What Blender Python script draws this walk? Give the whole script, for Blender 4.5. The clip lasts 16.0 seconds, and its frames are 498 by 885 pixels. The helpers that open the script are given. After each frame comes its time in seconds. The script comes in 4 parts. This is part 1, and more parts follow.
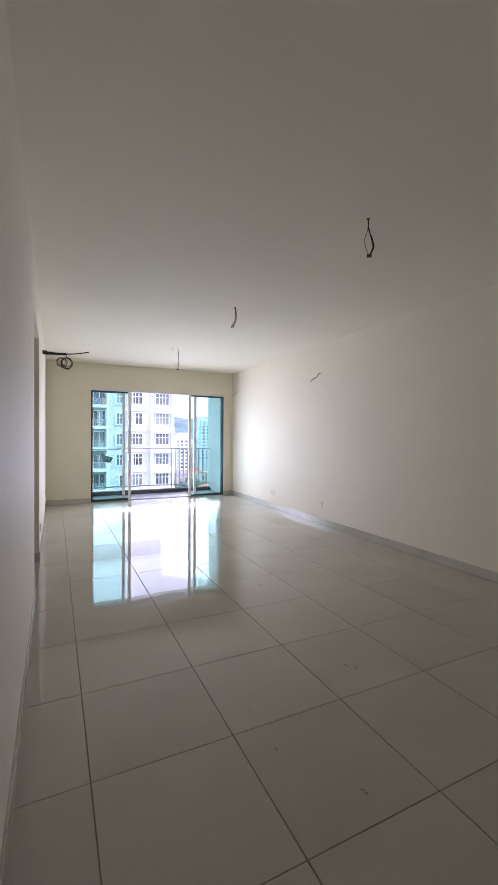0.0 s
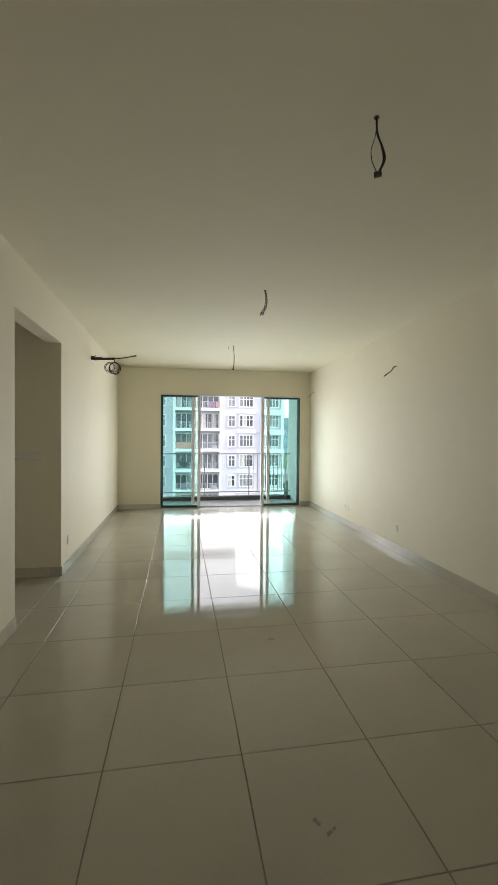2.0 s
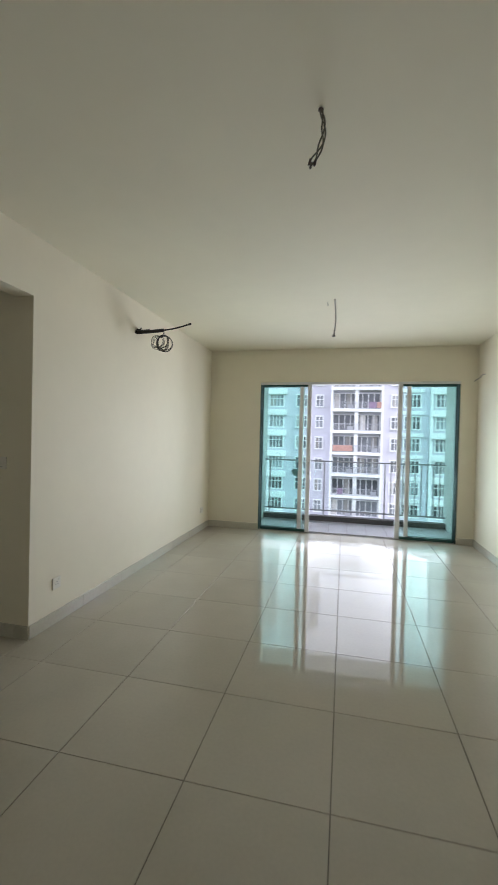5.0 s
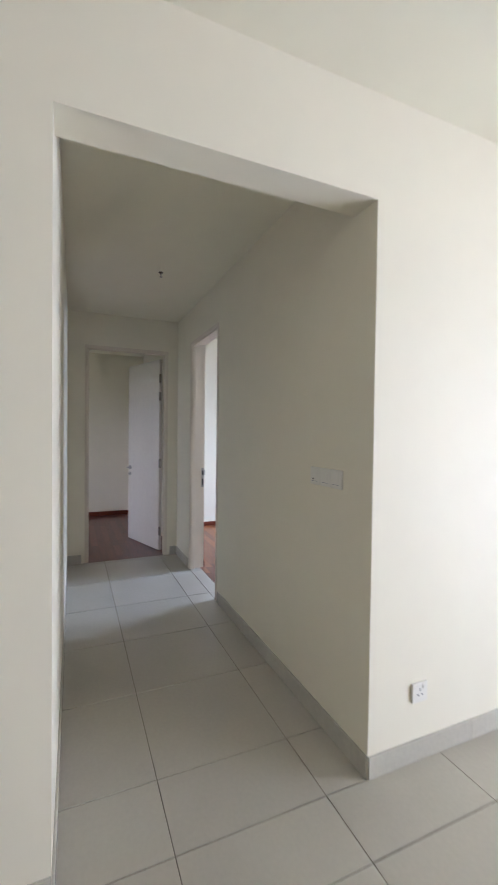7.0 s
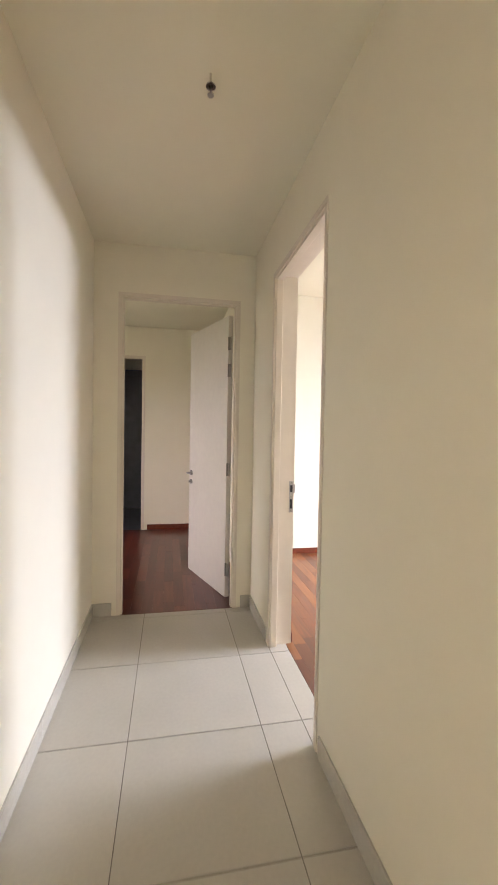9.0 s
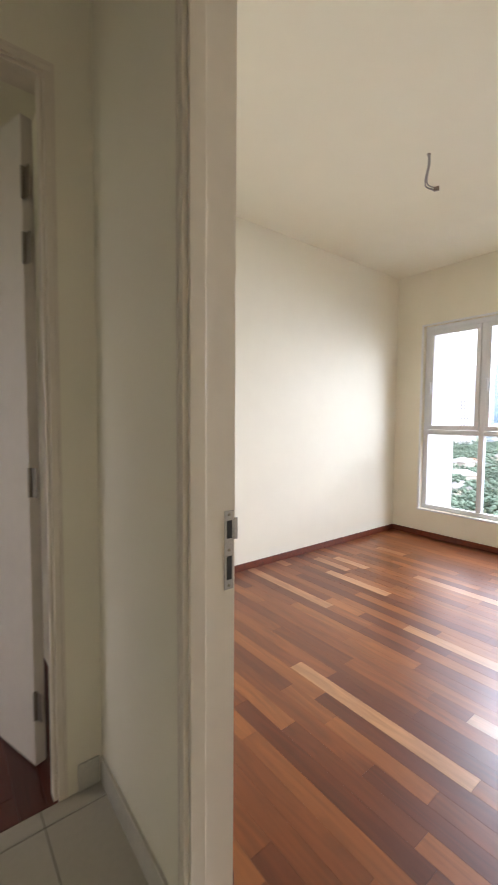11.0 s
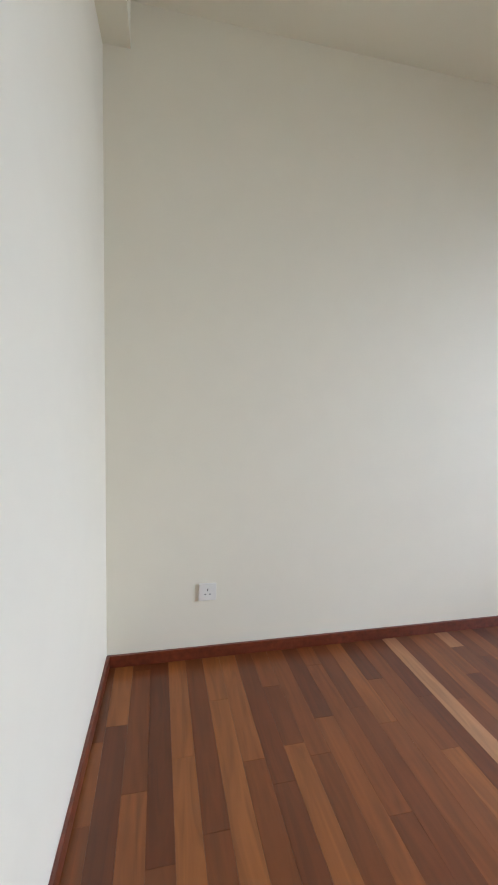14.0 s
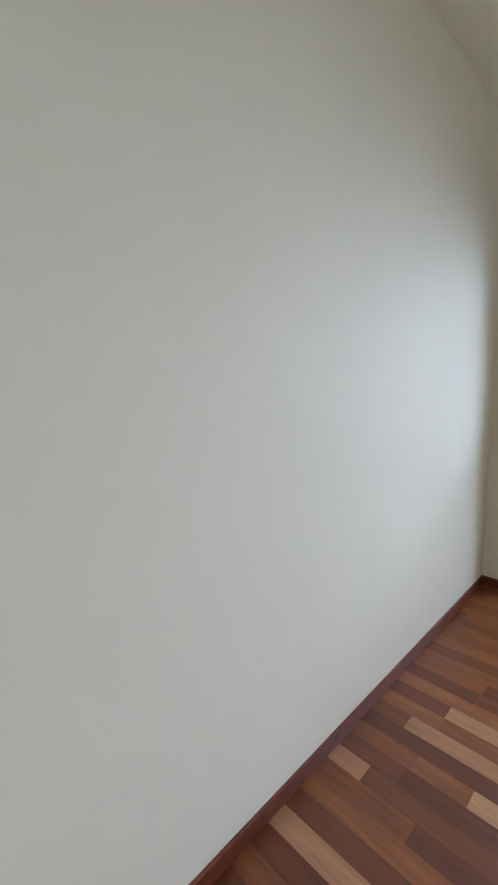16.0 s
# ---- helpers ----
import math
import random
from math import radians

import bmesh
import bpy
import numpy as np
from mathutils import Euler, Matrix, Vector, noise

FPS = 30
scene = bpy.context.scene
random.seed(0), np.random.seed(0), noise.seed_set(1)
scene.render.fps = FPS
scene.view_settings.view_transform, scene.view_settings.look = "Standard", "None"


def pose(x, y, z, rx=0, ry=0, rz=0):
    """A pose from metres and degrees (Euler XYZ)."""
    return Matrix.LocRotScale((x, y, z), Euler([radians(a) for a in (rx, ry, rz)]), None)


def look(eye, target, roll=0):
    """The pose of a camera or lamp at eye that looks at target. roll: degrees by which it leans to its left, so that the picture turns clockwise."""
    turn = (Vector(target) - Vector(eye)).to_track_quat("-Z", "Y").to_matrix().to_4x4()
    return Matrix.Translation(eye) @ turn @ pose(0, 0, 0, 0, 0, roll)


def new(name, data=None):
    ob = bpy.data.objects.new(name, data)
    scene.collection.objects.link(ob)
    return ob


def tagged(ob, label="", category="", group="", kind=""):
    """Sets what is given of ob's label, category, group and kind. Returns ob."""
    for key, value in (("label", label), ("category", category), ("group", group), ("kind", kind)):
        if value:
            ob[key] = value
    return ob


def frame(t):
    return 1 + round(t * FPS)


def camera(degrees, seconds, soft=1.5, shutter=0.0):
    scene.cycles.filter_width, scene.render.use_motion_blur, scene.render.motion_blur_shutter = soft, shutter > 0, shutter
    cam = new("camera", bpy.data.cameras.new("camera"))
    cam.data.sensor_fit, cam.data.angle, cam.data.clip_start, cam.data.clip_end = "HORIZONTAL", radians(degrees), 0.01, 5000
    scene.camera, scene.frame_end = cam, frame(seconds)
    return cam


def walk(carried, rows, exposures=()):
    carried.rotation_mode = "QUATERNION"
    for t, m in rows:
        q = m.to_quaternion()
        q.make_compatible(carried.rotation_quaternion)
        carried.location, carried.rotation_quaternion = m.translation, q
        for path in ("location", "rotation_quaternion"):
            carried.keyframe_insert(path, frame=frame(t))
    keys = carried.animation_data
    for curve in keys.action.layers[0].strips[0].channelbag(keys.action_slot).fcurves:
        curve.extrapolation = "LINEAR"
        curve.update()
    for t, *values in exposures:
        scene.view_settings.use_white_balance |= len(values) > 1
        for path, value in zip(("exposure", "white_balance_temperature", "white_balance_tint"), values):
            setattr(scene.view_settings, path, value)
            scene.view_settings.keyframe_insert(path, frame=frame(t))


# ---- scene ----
cam = camera(62.8, 16.0, soft=1.5, shutter=0.3)
PATH = [
    (0, (-0.728, -1.069, 1.348), (0.134, 0.735, 1.318), 0.4),
    (0.5, (-0.527, -0.987, 1.351), (0.281, 0.842, 1.322), 0.4),
    (1, (-0.28, -0.905, 1.357), (0.374, 0.984, 1.327), 0.3),
    (1.5, (0.053, -0.803, 1.396), (0.477, 1.151, 1.37), 0.3),
    (2, (0.322, -0.596, 1.428), (0.653, 1.376, 1.401), 0.4),
    (2.5, (0.582, -0.334, 1.43), (0.856, 1.647, 1.403), 0.4),
    (3, (0.806, -0.004, 1.446), (0.975, 1.989, 1.423), 0.3),
    (3.2, (0.864, 0.133, 1.446), (1.001, 2.129, 1.421), 0.5),
    (5.3, (1.223, 1.649, 1.437), (0.547, 3.531, 1.409), 1.1),
    (5.5, (1.183, 1.802, 1.422), (0.335, 3.614, 1.4), 0.9),
    (6, (0.969, 2.11, 1.42), (-0.304, 3.652, 1.378), 0.8),
    (6.2, (0.889, 2.227, 1.398), (-0.549, 3.617, 1.368), 0.7),
    (6.5, (0.738, 2.406, 1.411), (-0.889, 3.568, 1.365), 0.6),
    (7, (0.447, 2.682, 1.42), (-1.39, 3.473, 1.377), 0.7),
    (7.5, (0.088, 2.901, 1.414), (-1.844, 3.413, 1.362), 0.5),
    (8, (-0.318, 3.102, 1.394), (-2.289, 3.44, 1.338), 1.0),
    (10.5, (-2.494, 3.224, 1.315), (-4.273, 4.133, 1.223), 0.9),
    (11, (-2.866, 3.354, 1.281), (-4.438, 4.585, 1.165), 0.4),
    (11.5, (-3.081, 3.573, 1.271), (-4.486, 4.989, 1.126), 0.4),
    (12, (-3.278, 3.791, 1.219), (-4.646, 5.243, 1.078), 0.8),
    (12.5, (-3.366, 3.973, 1.25), (-4.905, 5.242, 1.096), 0.9),
    (13, (-3.442, 4.085, 1.259), (-5.257, 4.912, 1.112), 1.0),
    (13.5, (-3.526, 4.148, 1.243), (-5.462, 4.624, 1.092), 1.2),
    (14, (-3.651, 4.243, 1.264), (-5.594, 4.677, 1.067), 1.6),
    (14.5, (-3.88, 4.351, 1.3), (-5.778, 4.929, 1.049), 1.7),
    (15, (-4.195, 4.528, 1.375), (-6.03, 5.252, 1.047), 0.6),
    (15.5, (-4.541, 4.55, 1.33), (-6.23, 5.587, 1.056), 0.9),
    (16, (-4.762, 4.623, 1.394), (-6.18, 6.006, 1.114), -1.2),
]
EXPOSURES = [
    (0, 1.08, 5600, 27), (0.5, 0.92, 6450, 17), (1.5, 0.84, 6550, 9), (3, 0.72, 6100, 10), (5.5, 0.58, 5900, 14), (6, 1.1, 5600, 17), (6.5, 1.62, 5500, 17), (7, 1.88, 5450, 21),
    (7.5, 2.22, 5750, 24), (8, 2.78, 6150, 25), (10.5, 2.2, 7150, 22), (11, 1.78, 6750, 20), (11.5, 1.36, 6430, 19), (12.5, 1.08, 6230, 15), (13.5, 1.3, 6200, 17), (15, 1.18, 6080, 16), (16, 1.05, 5880, 15),
]
walk(cam, [(t, look(eye, target, roll)) for t, eye, target, roll in PATH], EXPOSURES)
SKY_STRENGTH, LIVING_W, BEDROOM_W, MASTER_W = 0.15, 12, 53, 0.38

# ---- light ----
SUN_ELEVATION, SUN_TURN = radians(42), radians(110)
world = bpy.data.worlds.new("sky")
scene.world = world
world.use_nodes = True
wt = world.node_tree
wt.nodes.clear()
w_out = wt.nodes.new("ShaderNodeOutputWorld")
w_bg = wt.nodes.new("ShaderNodeBackground")
w_sky = wt.nodes.new("ShaderNodeTexSky")
w_sky.sky_type, w_sky.sun_disc = "NISHITA", False
w_sky.sun_elevation, w_sky.sun_rotation = SUN_ELEVATION, SUN_TURN
w_sky.dust_density = 4.0
w_map = wt.nodes.new("ShaderNodeTexCoord")
w_noise = wt.nodes.new("ShaderNodeTexNoise")
w_noise.inputs["Scale"].default_value, w_noise.inputs["Detail"].default_value = 3.2, 7
w_ramp = wt.nodes.new("ShaderNodeMapRange")
w_ramp.inputs["From Min"].default_value, w_ramp.inputs["From Max"].default_value = 0.36, 0.62
w_ramp.inputs["To Min"].default_value, w_ramp.inputs["To Max"].default_value = 0.55, 1.0
w_mix = wt.nodes.new("ShaderNodeMix")
w_mix.data_type = "RGBA"
w_mix.inputs["B"].default_value = (10.5, 10.6, 11.6, 1)
wt.links.new(w_map.outputs["Generated"], w_noise.inputs["Vector"])
wt.links.new(w_noise.outputs["Fac"], w_ramp.inputs["Value"])
wt.links.new(w_ramp.outputs["Result"], w_mix.inputs["Factor"])
wt.links.new(w_sky.outputs["Color"], w_mix.inputs["A"])
wt.links.new(w_mix.outputs["Result"], w_bg.inputs["Color"])
w_bg.inputs["Strength"].default_value = SKY_STRENGTH
wt.links.new(w_bg.outputs["Background"], w_out.inputs["Surface"])

sun = new("sun", bpy.data.lights.new("sun", "SUN"))
sun.data.energy, sun.data.angle, sun.data.color = 1.45, radians(12), (1.0, 0.95, 0.88)
sun.matrix_world = pose(0, 0, 60, 48, 0, 70)


def window_light(name, m, wide, high, watts, tint, spread=180):
    lamp = bpy.data.lights.new(name, "AREA")
    lamp.spread = radians(spread)
    lamp.shape, lamp.size, lamp.size_y, lamp.energy, lamp.color = "RECTANGLE", wide, high, watts, tint
    ob = new(name, lamp)
    ob.matrix_world = m
    return ob


# added fill lamp, aimed up so that the ceiling brightens
window_light("daylight_doors", pose(1.35, 7.80, 0.55, -116, 0, 0), 2.7, 0.9, LIVING_W * 0.68, (0.97, 0.965, 1.0), 92)
window_light("daylight_opening", pose(1.35, 7.82, 1.15, -88, 0, 0), 2.7, 2.0, LIVING_W * 1.12, (0.97, 0.965, 1.0), 180)
# two added fill lamps, turned sideways to brighten the side walls
for lamp_x, lamp_turn in ((0.7, 42), (2.0, -42)):
    window_light("daylight_balcony", pose(lamp_x, 8.1, 1.1, -94, 0, lamp_turn), 1.2, 1.7, LIVING_W * 0.78, (0.97, 0.965, 1.0), 92)
window_light("daylight_bedroom", pose(-3.5, 8.3, 2.0, -58, 0, 0), 2.0, 0.9, BEDROOM_W, (0.68, 0.82, 1.0), 130)
window_light("daylight_master", pose(-5.7, 0.25, 1.3, 90, 0, 0), 1.8, 1.9, MASTER_W, (1.0, 0.93, 0.95))


# ---- materials ----
def material(name, base, rough=0.6, metal=0.0, grain=0.0, grain_scale=40.0, stain=0.0, stain_scale=1.3, bump=0.0, bump_scale=120.0, spread=0.0, coat=0.0):
    """A surface with two scales of colour change and fine relief. spread: how far pieces differ from one another."""
    m = bpy.data.materials.new(name)
    m.use_nodes = True
    t = m.node_tree
    b = t.nodes["Principled BSDF"]
    b.inputs["Roughness"].default_value, b.inputs["Metallic"].default_value = rough, metal
    if coat:
        b.inputs["Coat Weight"].default_value, b.inputs["Coat Roughness"].default_value = coat, 0.08
    where = t.nodes.new("ShaderNodeTexCoord").outputs["Object"]
    geo = t.nodes.new("ShaderNodeNewGeometry").outputs["Position"]
    colour = None

    def darken(socket, factor, amount):
        mix = t.nodes.new("ShaderNodeMix")
        mix.data_type, mix.blend_type = "RGBA", "MULTIPLY"
        mix.inputs["Factor"].default_value = 1.0
        ramp = t.nodes.new("ShaderNodeMapRange")
        ramp.inputs["From Min"].default_value, ramp.inputs["From Max"].default_value = 0.3, 0.7
        ramp.inputs["To Min"].default_value, ramp.inputs["To Max"].default_value = 1 - amount, 1 + amount * 0.5
        t.links.new(factor, ramp.inputs["Value"])
        if socket is None:
            mix.inputs["A"].default_value = (*base, 1)
        else:
            t.links.new(socket, mix.inputs["A"])
        t.links.new(ramp.outputs["Result"], mix.inputs["B"])
        return mix.outputs["Result"]

    for amount, scale, detail in ((grain, grain_scale, 6), (stain, stain_scale, 3)):
        if amount:
            n = t.nodes.new("ShaderNodeTexNoise")
            n.inputs["Scale"].default_value, n.inputs["Detail"].default_value = scale, detail
            t.links.new(geo, n.inputs["Vector"])
            colour = darken(colour, n.outputs["Fac"], amount)
    if spread:
        colour = darken(colour, t.nodes.new("ShaderNodeObjectInfo").outputs["Random"], spread)
    if colour is None:
        b.inputs["Base Color"].default_value = (*base, 1)
    else:
        t.links.new(colour, b.inputs["Base Color"])
    if bump:
        n = t.nodes.new("ShaderNodeTexNoise")
        n.inputs["Scale"].default_value, n.inputs["Detail"].default_value = bump_scale, 4
        t.links.new(geo, n.inputs["Vector"])
        bm_node = t.nodes.new("ShaderNodeBump")
        bm_node.inputs["Strength"].default_value, bm_node.inputs["Distance"].default_value = bump, 0.002
        t.links.new(n.outputs["Fac"], bm_node.inputs["Height"])
        t.links.new(bm_node.outputs["Normal"], b.inputs["Normal"])
    return m


def timber(name, dark, middle, light, rough, coat):
    """Boards: each takes its own tone, with grain drawn out along x."""
    m = bpy.data.materials.new(name)
    m.use_nodes = True
    t = m.node_tree
    b = t.nodes["Principled BSDF"]
    b.inputs["Roughness"].default_value = rough
    b.inputs["Coat Weight"].default_value, b.inputs["Coat Roughness"].default_value = coat, 0.2
    info = t.nodes.new("ShaderNodeObjectInfo")
    ramp = t.nodes.new("ShaderNodeValToRGB")
    e = ramp.color_ramp.elements
    e[0].position, e[0].color = 0.0, (*dark, 1)
    e[1].position, e[1].color = 1.0, (*light, 1)
    e.new(0.55).color = (*middle, 1)
    t.links.new(info.outputs["Random"], ramp.inputs["Fac"])
    geo = t.nodes.new("ShaderNodeNewGeometry")
    shift = t.nodes.new("ShaderNodeVectorMath")
    shift.operation = "MULTIPLY_ADD"
    shift.inputs[1].default_value = (1.6, 15, 15)
    far = t.nodes.new("ShaderNodeCombineXYZ")
    big = t.nodes.new("ShaderNodeMath")
    big.operation = "MULTIPLY"
    big.inputs[1].default_value = 90.0
    t.links.new(info.outputs["Random"], big.inputs[0])
    t.links.new(big.outputs[0], far.inputs["X"])
    t.links.new(big.outputs[0], far.inputs["Y"])
    t.links.new(geo.outputs["Position"], shift.inputs[0])
    t.links.new(far.outputs["Vector"], shift.inputs[2])
    n = t.nodes.new("ShaderNodeTexNoise")
    n.inputs["Scale"].default_value, n.inputs["Detail"].default_value, n.inputs["Distortion"].default_value = 1.4, 8, 1.6
    t.links.new(shift.outputs["Vector"], n.inputs["Vector"])
    band = t.nodes.new("ShaderNodeMapRange")
    band.inputs["From Min"].default_value, band.inputs["From Max"].default_value = 0.3, 0.72
    band.inputs["To Min"].default_value, band.inputs["To Max"].default_value = 0.74, 1.2
    t.links.new(n.outputs["Fac"], band.inputs["Value"])
    mix = t.nodes.new("ShaderNodeMix")
    mix.data_type, mix.blend_type = "RGBA", "MULTIPLY"
    mix.inputs["Factor"].default_value = 1.0
    t.links.new(ramp.outputs["Color"], mix.inputs["A"])
    t.links.new(band.outputs["Result"], mix.inputs["B"])
    t.links.new(mix.outputs["Result"], b.inputs["Base Color"])
    bump = t.nodes.new("ShaderNodeBump")
    bump.inputs["Strength"].default_value, bump.inputs["Distance"].default_value = 0.12, 0.001
    t.links.new(n.outputs["Fac"], bump.inputs["Height"])
    t.links.new(bump.outputs["Normal"], b.inputs["Normal"])
    return m


def glazing(name, tint, gloss):
    m = bpy.data.materials.new(name)
    m.use_nodes = True
    t = m.node_tree
    t.nodes.clear()
    out = t.nodes.new("ShaderNodeOutputMaterial")
    clear = t.nodes.new("ShaderNodeBsdfTransparent")
    clear.inputs["Color"].default_value = (*tint, 1)
    shine = t.nodes.new("ShaderNodeBsdfGlossy")
    shine.inputs["Roughness"].default_value = 0.02
    fres = t.nodes.new("ShaderNodeFresnel")
    fres.inputs["IOR"].default_value = gloss
    mix = t.nodes.new("ShaderNodeMixShader")
    t.links.new(fres.outputs["Fac"], mix.inputs["Fac"])
    t.links.new(clear.outputs["BSDF"], mix.inputs[1])
    t.links.new(shine.outputs["BSDF"], mix.inputs[2])
    t.links.new(mix.outputs["Shader"], out.inputs["Surface"])
    return m


WALL = material("cream_wall_paint", (0.83, 0.775, 0.625), 0.7, grain=0.012, grain_scale=7, stain=0.02, stain_scale=0.9, bump=0.035, bump_scale=190)
CEIL = material("white_ceiling_paint", (0.83, 0.785, 0.625), 0.85, grain=0.012, grain_scale=6, stain=0.02, stain_scale=0.8, bump=0.03, bump_scale=130)
TILE = material("polished_porcelain", (0.52, 0.485, 0.41), 0.045, grain=0.03, grain_scale=55, stain=0.05, stain_scale=2.3, bump=0.008, bump_scale=3, spread=0.03)
GROUT = material("grey_grout", (0.19, 0.17, 0.145), 0.9, grain=0.2, grain_scale=60)
SKIRT_TILE = material("porcelain_skirting", (0.57, 0.54, 0.455), 0.16, grain=0.05, grain_scale=50, stain=0.06, stain_scale=3, spread=0.04)
DOOR_PAINT = material("cream_door_paint", (0.74, 0.66, 0.54), 0.45, grain=0.03, grain_scale=14, stain=0.03, stain_scale=2, bump=0.05, bump_scale=60)
LEAF_PAINT = material("white_door_paint", (0.72, 0.66, 0.57), 0.42, grain=0.03, grain_scale=20, stain=0.03, stain_scale=2, bump=0.04, bump_scale=60)
ALU = material("white_powder_coated_aluminium", (0.74, 0.75, 0.76), 0.35, grain=0.03, grain_scale=80, stain=0.03, stain_scale=5)
# dark green holds the shadow and glass tint over the door frame's edges
SHADED_ALU = material("dark_green_gasket", (0.012, 0.07, 0.062), 0.4, grain=0.1, grain_scale=40)
STEEL = material("brushed_steel", (0.42, 0.40, 0.37), 0.32, metal=1.0, grain=0.12, grain_scale=220)
HINGE = material("satin_steel_hinge", (0.30, 0.27, 0.22), 0.4, metal=0.9, grain=0.1, grain_scale=150)
TILE.node_tree.nodes["Principled BSDF"].inputs["Specular IOR Level"].default_value = 0.38
BLACK = material("black_rubber", (0.018, 0.016, 0.014), 0.6, grain=0.25, grain_scale=60)
CONNECTOR = material("brown_terminal_block", (0.075, 0.05, 0.035), 0.5, grain=0.15, grain_scale=120)
OLIVE_WIRE = material("olive_grey_wire_sheath", (0.13, 0.12, 0.085), 0.5, grain=0.2, grain_scale=120)
GREY_WIRE = material("grey_cable_sheath", (0.36, 0.34, 0.31), 0.5, grain=0.15, grain_scale=120)
PLASTIC = material("white_switch_plastic", (0.80, 0.77, 0.69), 0.5, grain=0.015, grain_scale=50)
SLOT = material("dark_slot", (0.02, 0.02, 0.02), 0.7, grain=0.1, grain_scale=50)
WOOD = timber("red_brown_boards", (0.105, 0.022, 0.004), (0.185, 0.050, 0.010), (0.275, 0.090, 0.021), 0.36, 0.2)
WOOD_PALE = timber("pale_sapwood_boards", (0.33, 0.14, 0.058), (0.38, 0.175, 0.076), (0.44, 0.22, 0.10), 0.34, 0.35)
WOOD_RED = timber("dark_red_boards", (0.085, 0.016, 0.010), (0.12, 0.024, 0.014), (0.17, 0.04, 0.022), 0.3, 0.4)
SKIRT_WOOD = material("red_brown_skirting", (0.165, 0.034, 0.013), 0.35, grain=0.35, grain_scale=35, stain=0.2, stain_scale=5, coat=0.3)
GAP = material("dark_board_joint", (0.06, 0.022, 0.012), 0.9, grain=0.1, grain_scale=40)
GREEN_GLASS = glazing("green_tinted_glass", (0.85, 0.97, 0.945), 1.33)
CLEAR_GLASS = glazing("clear_window_glass", (0.93, 0.96, 0.96), 1.35)
BALCONY_TILE = material("matt_balcony_tile", (0.55, 0.52, 0.545), 0.25, grain=0.08, grain_scale=40, stain=0.08, stain_scale=2, spread=0.06)
RAIL = material("grey_painted_railing", (0.34, 0.34, 0.36), 0.4, grain=0.08, grain_scale=50, stain=0.06, stain_scale=4)
BLOCK = material("beige_terminal_block", (0.22, 0.16, 0.12), 0.5, grain=0.15, grain_scale=120)
CLOTH_A = material("faded_orange_cloth", (0.50, 0.29, 0.25), 0.9, grain=0.2, grain_scale=3)
CLOTH_B = material("dull_purple_cloth", (0.30, 0.22, 0.32), 0.9, grain=0.2, grain_scale=3)
SMUDGE = material("grey_dust_smudge", (0.31, 0.285, 0.25), 0.8, grain=0.3, grain_scale=160)
PATCH = material("dark_green_patch", (0.20, 0.27, 0.26), 0.6, grain=0.2, grain_scale=40)
KERB = material("dark_grey_kerb", (0.10, 0.09, 0.088), 0.8, grain=0.15, grain_scale=30, stain=0.15, stain_scale=3)
OUT_WALL = material("white_exterior_render", (0.78, 0.78, 0.77), 0.8, grain=0.05, grain_scale=18, stain=0.08, stain_scale=0.9, bump=0.2, bump_scale=60)
FACADE = material("lilac_grey_render", (0.64, 0.62, 0.70), 0.85, grain=0.05, grain_scale=0.8, stain=0.1, stain_scale=0.12)
FACADE_WHITE = material("white_facade_render", (0.84, 0.835, 0.85), 0.8, grain=0.05, grain_scale=1.1, stain=0.08, stain_scale=0.15)
FAR_GLASS = material("dark_window_glass", (0.25, 0.26, 0.29), 0.12, grain=0.3, grain_scale=0.7, spread=0.55)
CURTAIN = material("pale_curtain", (0.55, 0.52, 0.50), 0.9, grain=0.2, grain_scale=2.5, spread=0.4)
RAIL_GREY = material("grey_far_railing", (0.48, 0.48, 0.52), 0.5, grain=0.1, grain_scale=1.5)
BLUE_GLASS = material("blue_curtain_wall", (0.26, 0.40, 0.54), 0.25, grain=0.25, grain_scale=0.25, stain=0.15, stain_scale=0.03)
PALE_TOWER = material("pale_tower_cladding", (0.72, 0.74, 0.77), 0.7, grain=0.06, grain_scale=0.2, stain=0.06, stain_scale=0.03)
GREY_TOWER = material("grey_blue_tower_cladding", (0.52, 0.58, 0.65), 0.7, grain=0.1, grain_scale=0.2, stain=0.1, stain_scale=0.03)
LEAVES = material("tree_foliage", (0.10, 0.165, 0.125), 0.8, grain=0.5, grain_scale=0.6, stain=0.4, stain_scale=0.05)
HILL_WOOD = material("hazy_hill_woods", (0.13, 0.20, 0.23), 0.9, grain=0.35, grain_scale=0.02, stain=0.2, stain_scale=0.006)
EARTH = material("urban_ground", (0.11, 0.14, 0.085), 0.95, grain=0.4, grain_scale=0.05, stain=0.4, stain_scale=0.01)
ROOF_RED = material("red_roof_tiles", (0.38, 0.13, 0.09), 0.8, grain=0.2, grain_scale=0.8, spread=0.3)
ROOF_GREY = material("pale_metal_roof", (0.27, 0.28, 0.29), 0.6, grain=0.15, grain_scale=0.5, spread=0.35)
HOUSE_WALL = material("house_render", (0.55, 0.52, 0.48), 0.8, grain=0.1, grain_scale=0.5, spread=0.2)
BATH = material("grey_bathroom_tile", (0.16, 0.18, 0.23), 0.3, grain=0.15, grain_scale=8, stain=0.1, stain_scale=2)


# ---- mesh helpers ----
def mesh_of(name, bm, mat):
    me = bpy.data.meshes.new(name)
    bm.normal_update()
    bm.to_mesh(me)
    bm.free()
    me.materials.append(mat)
    return me


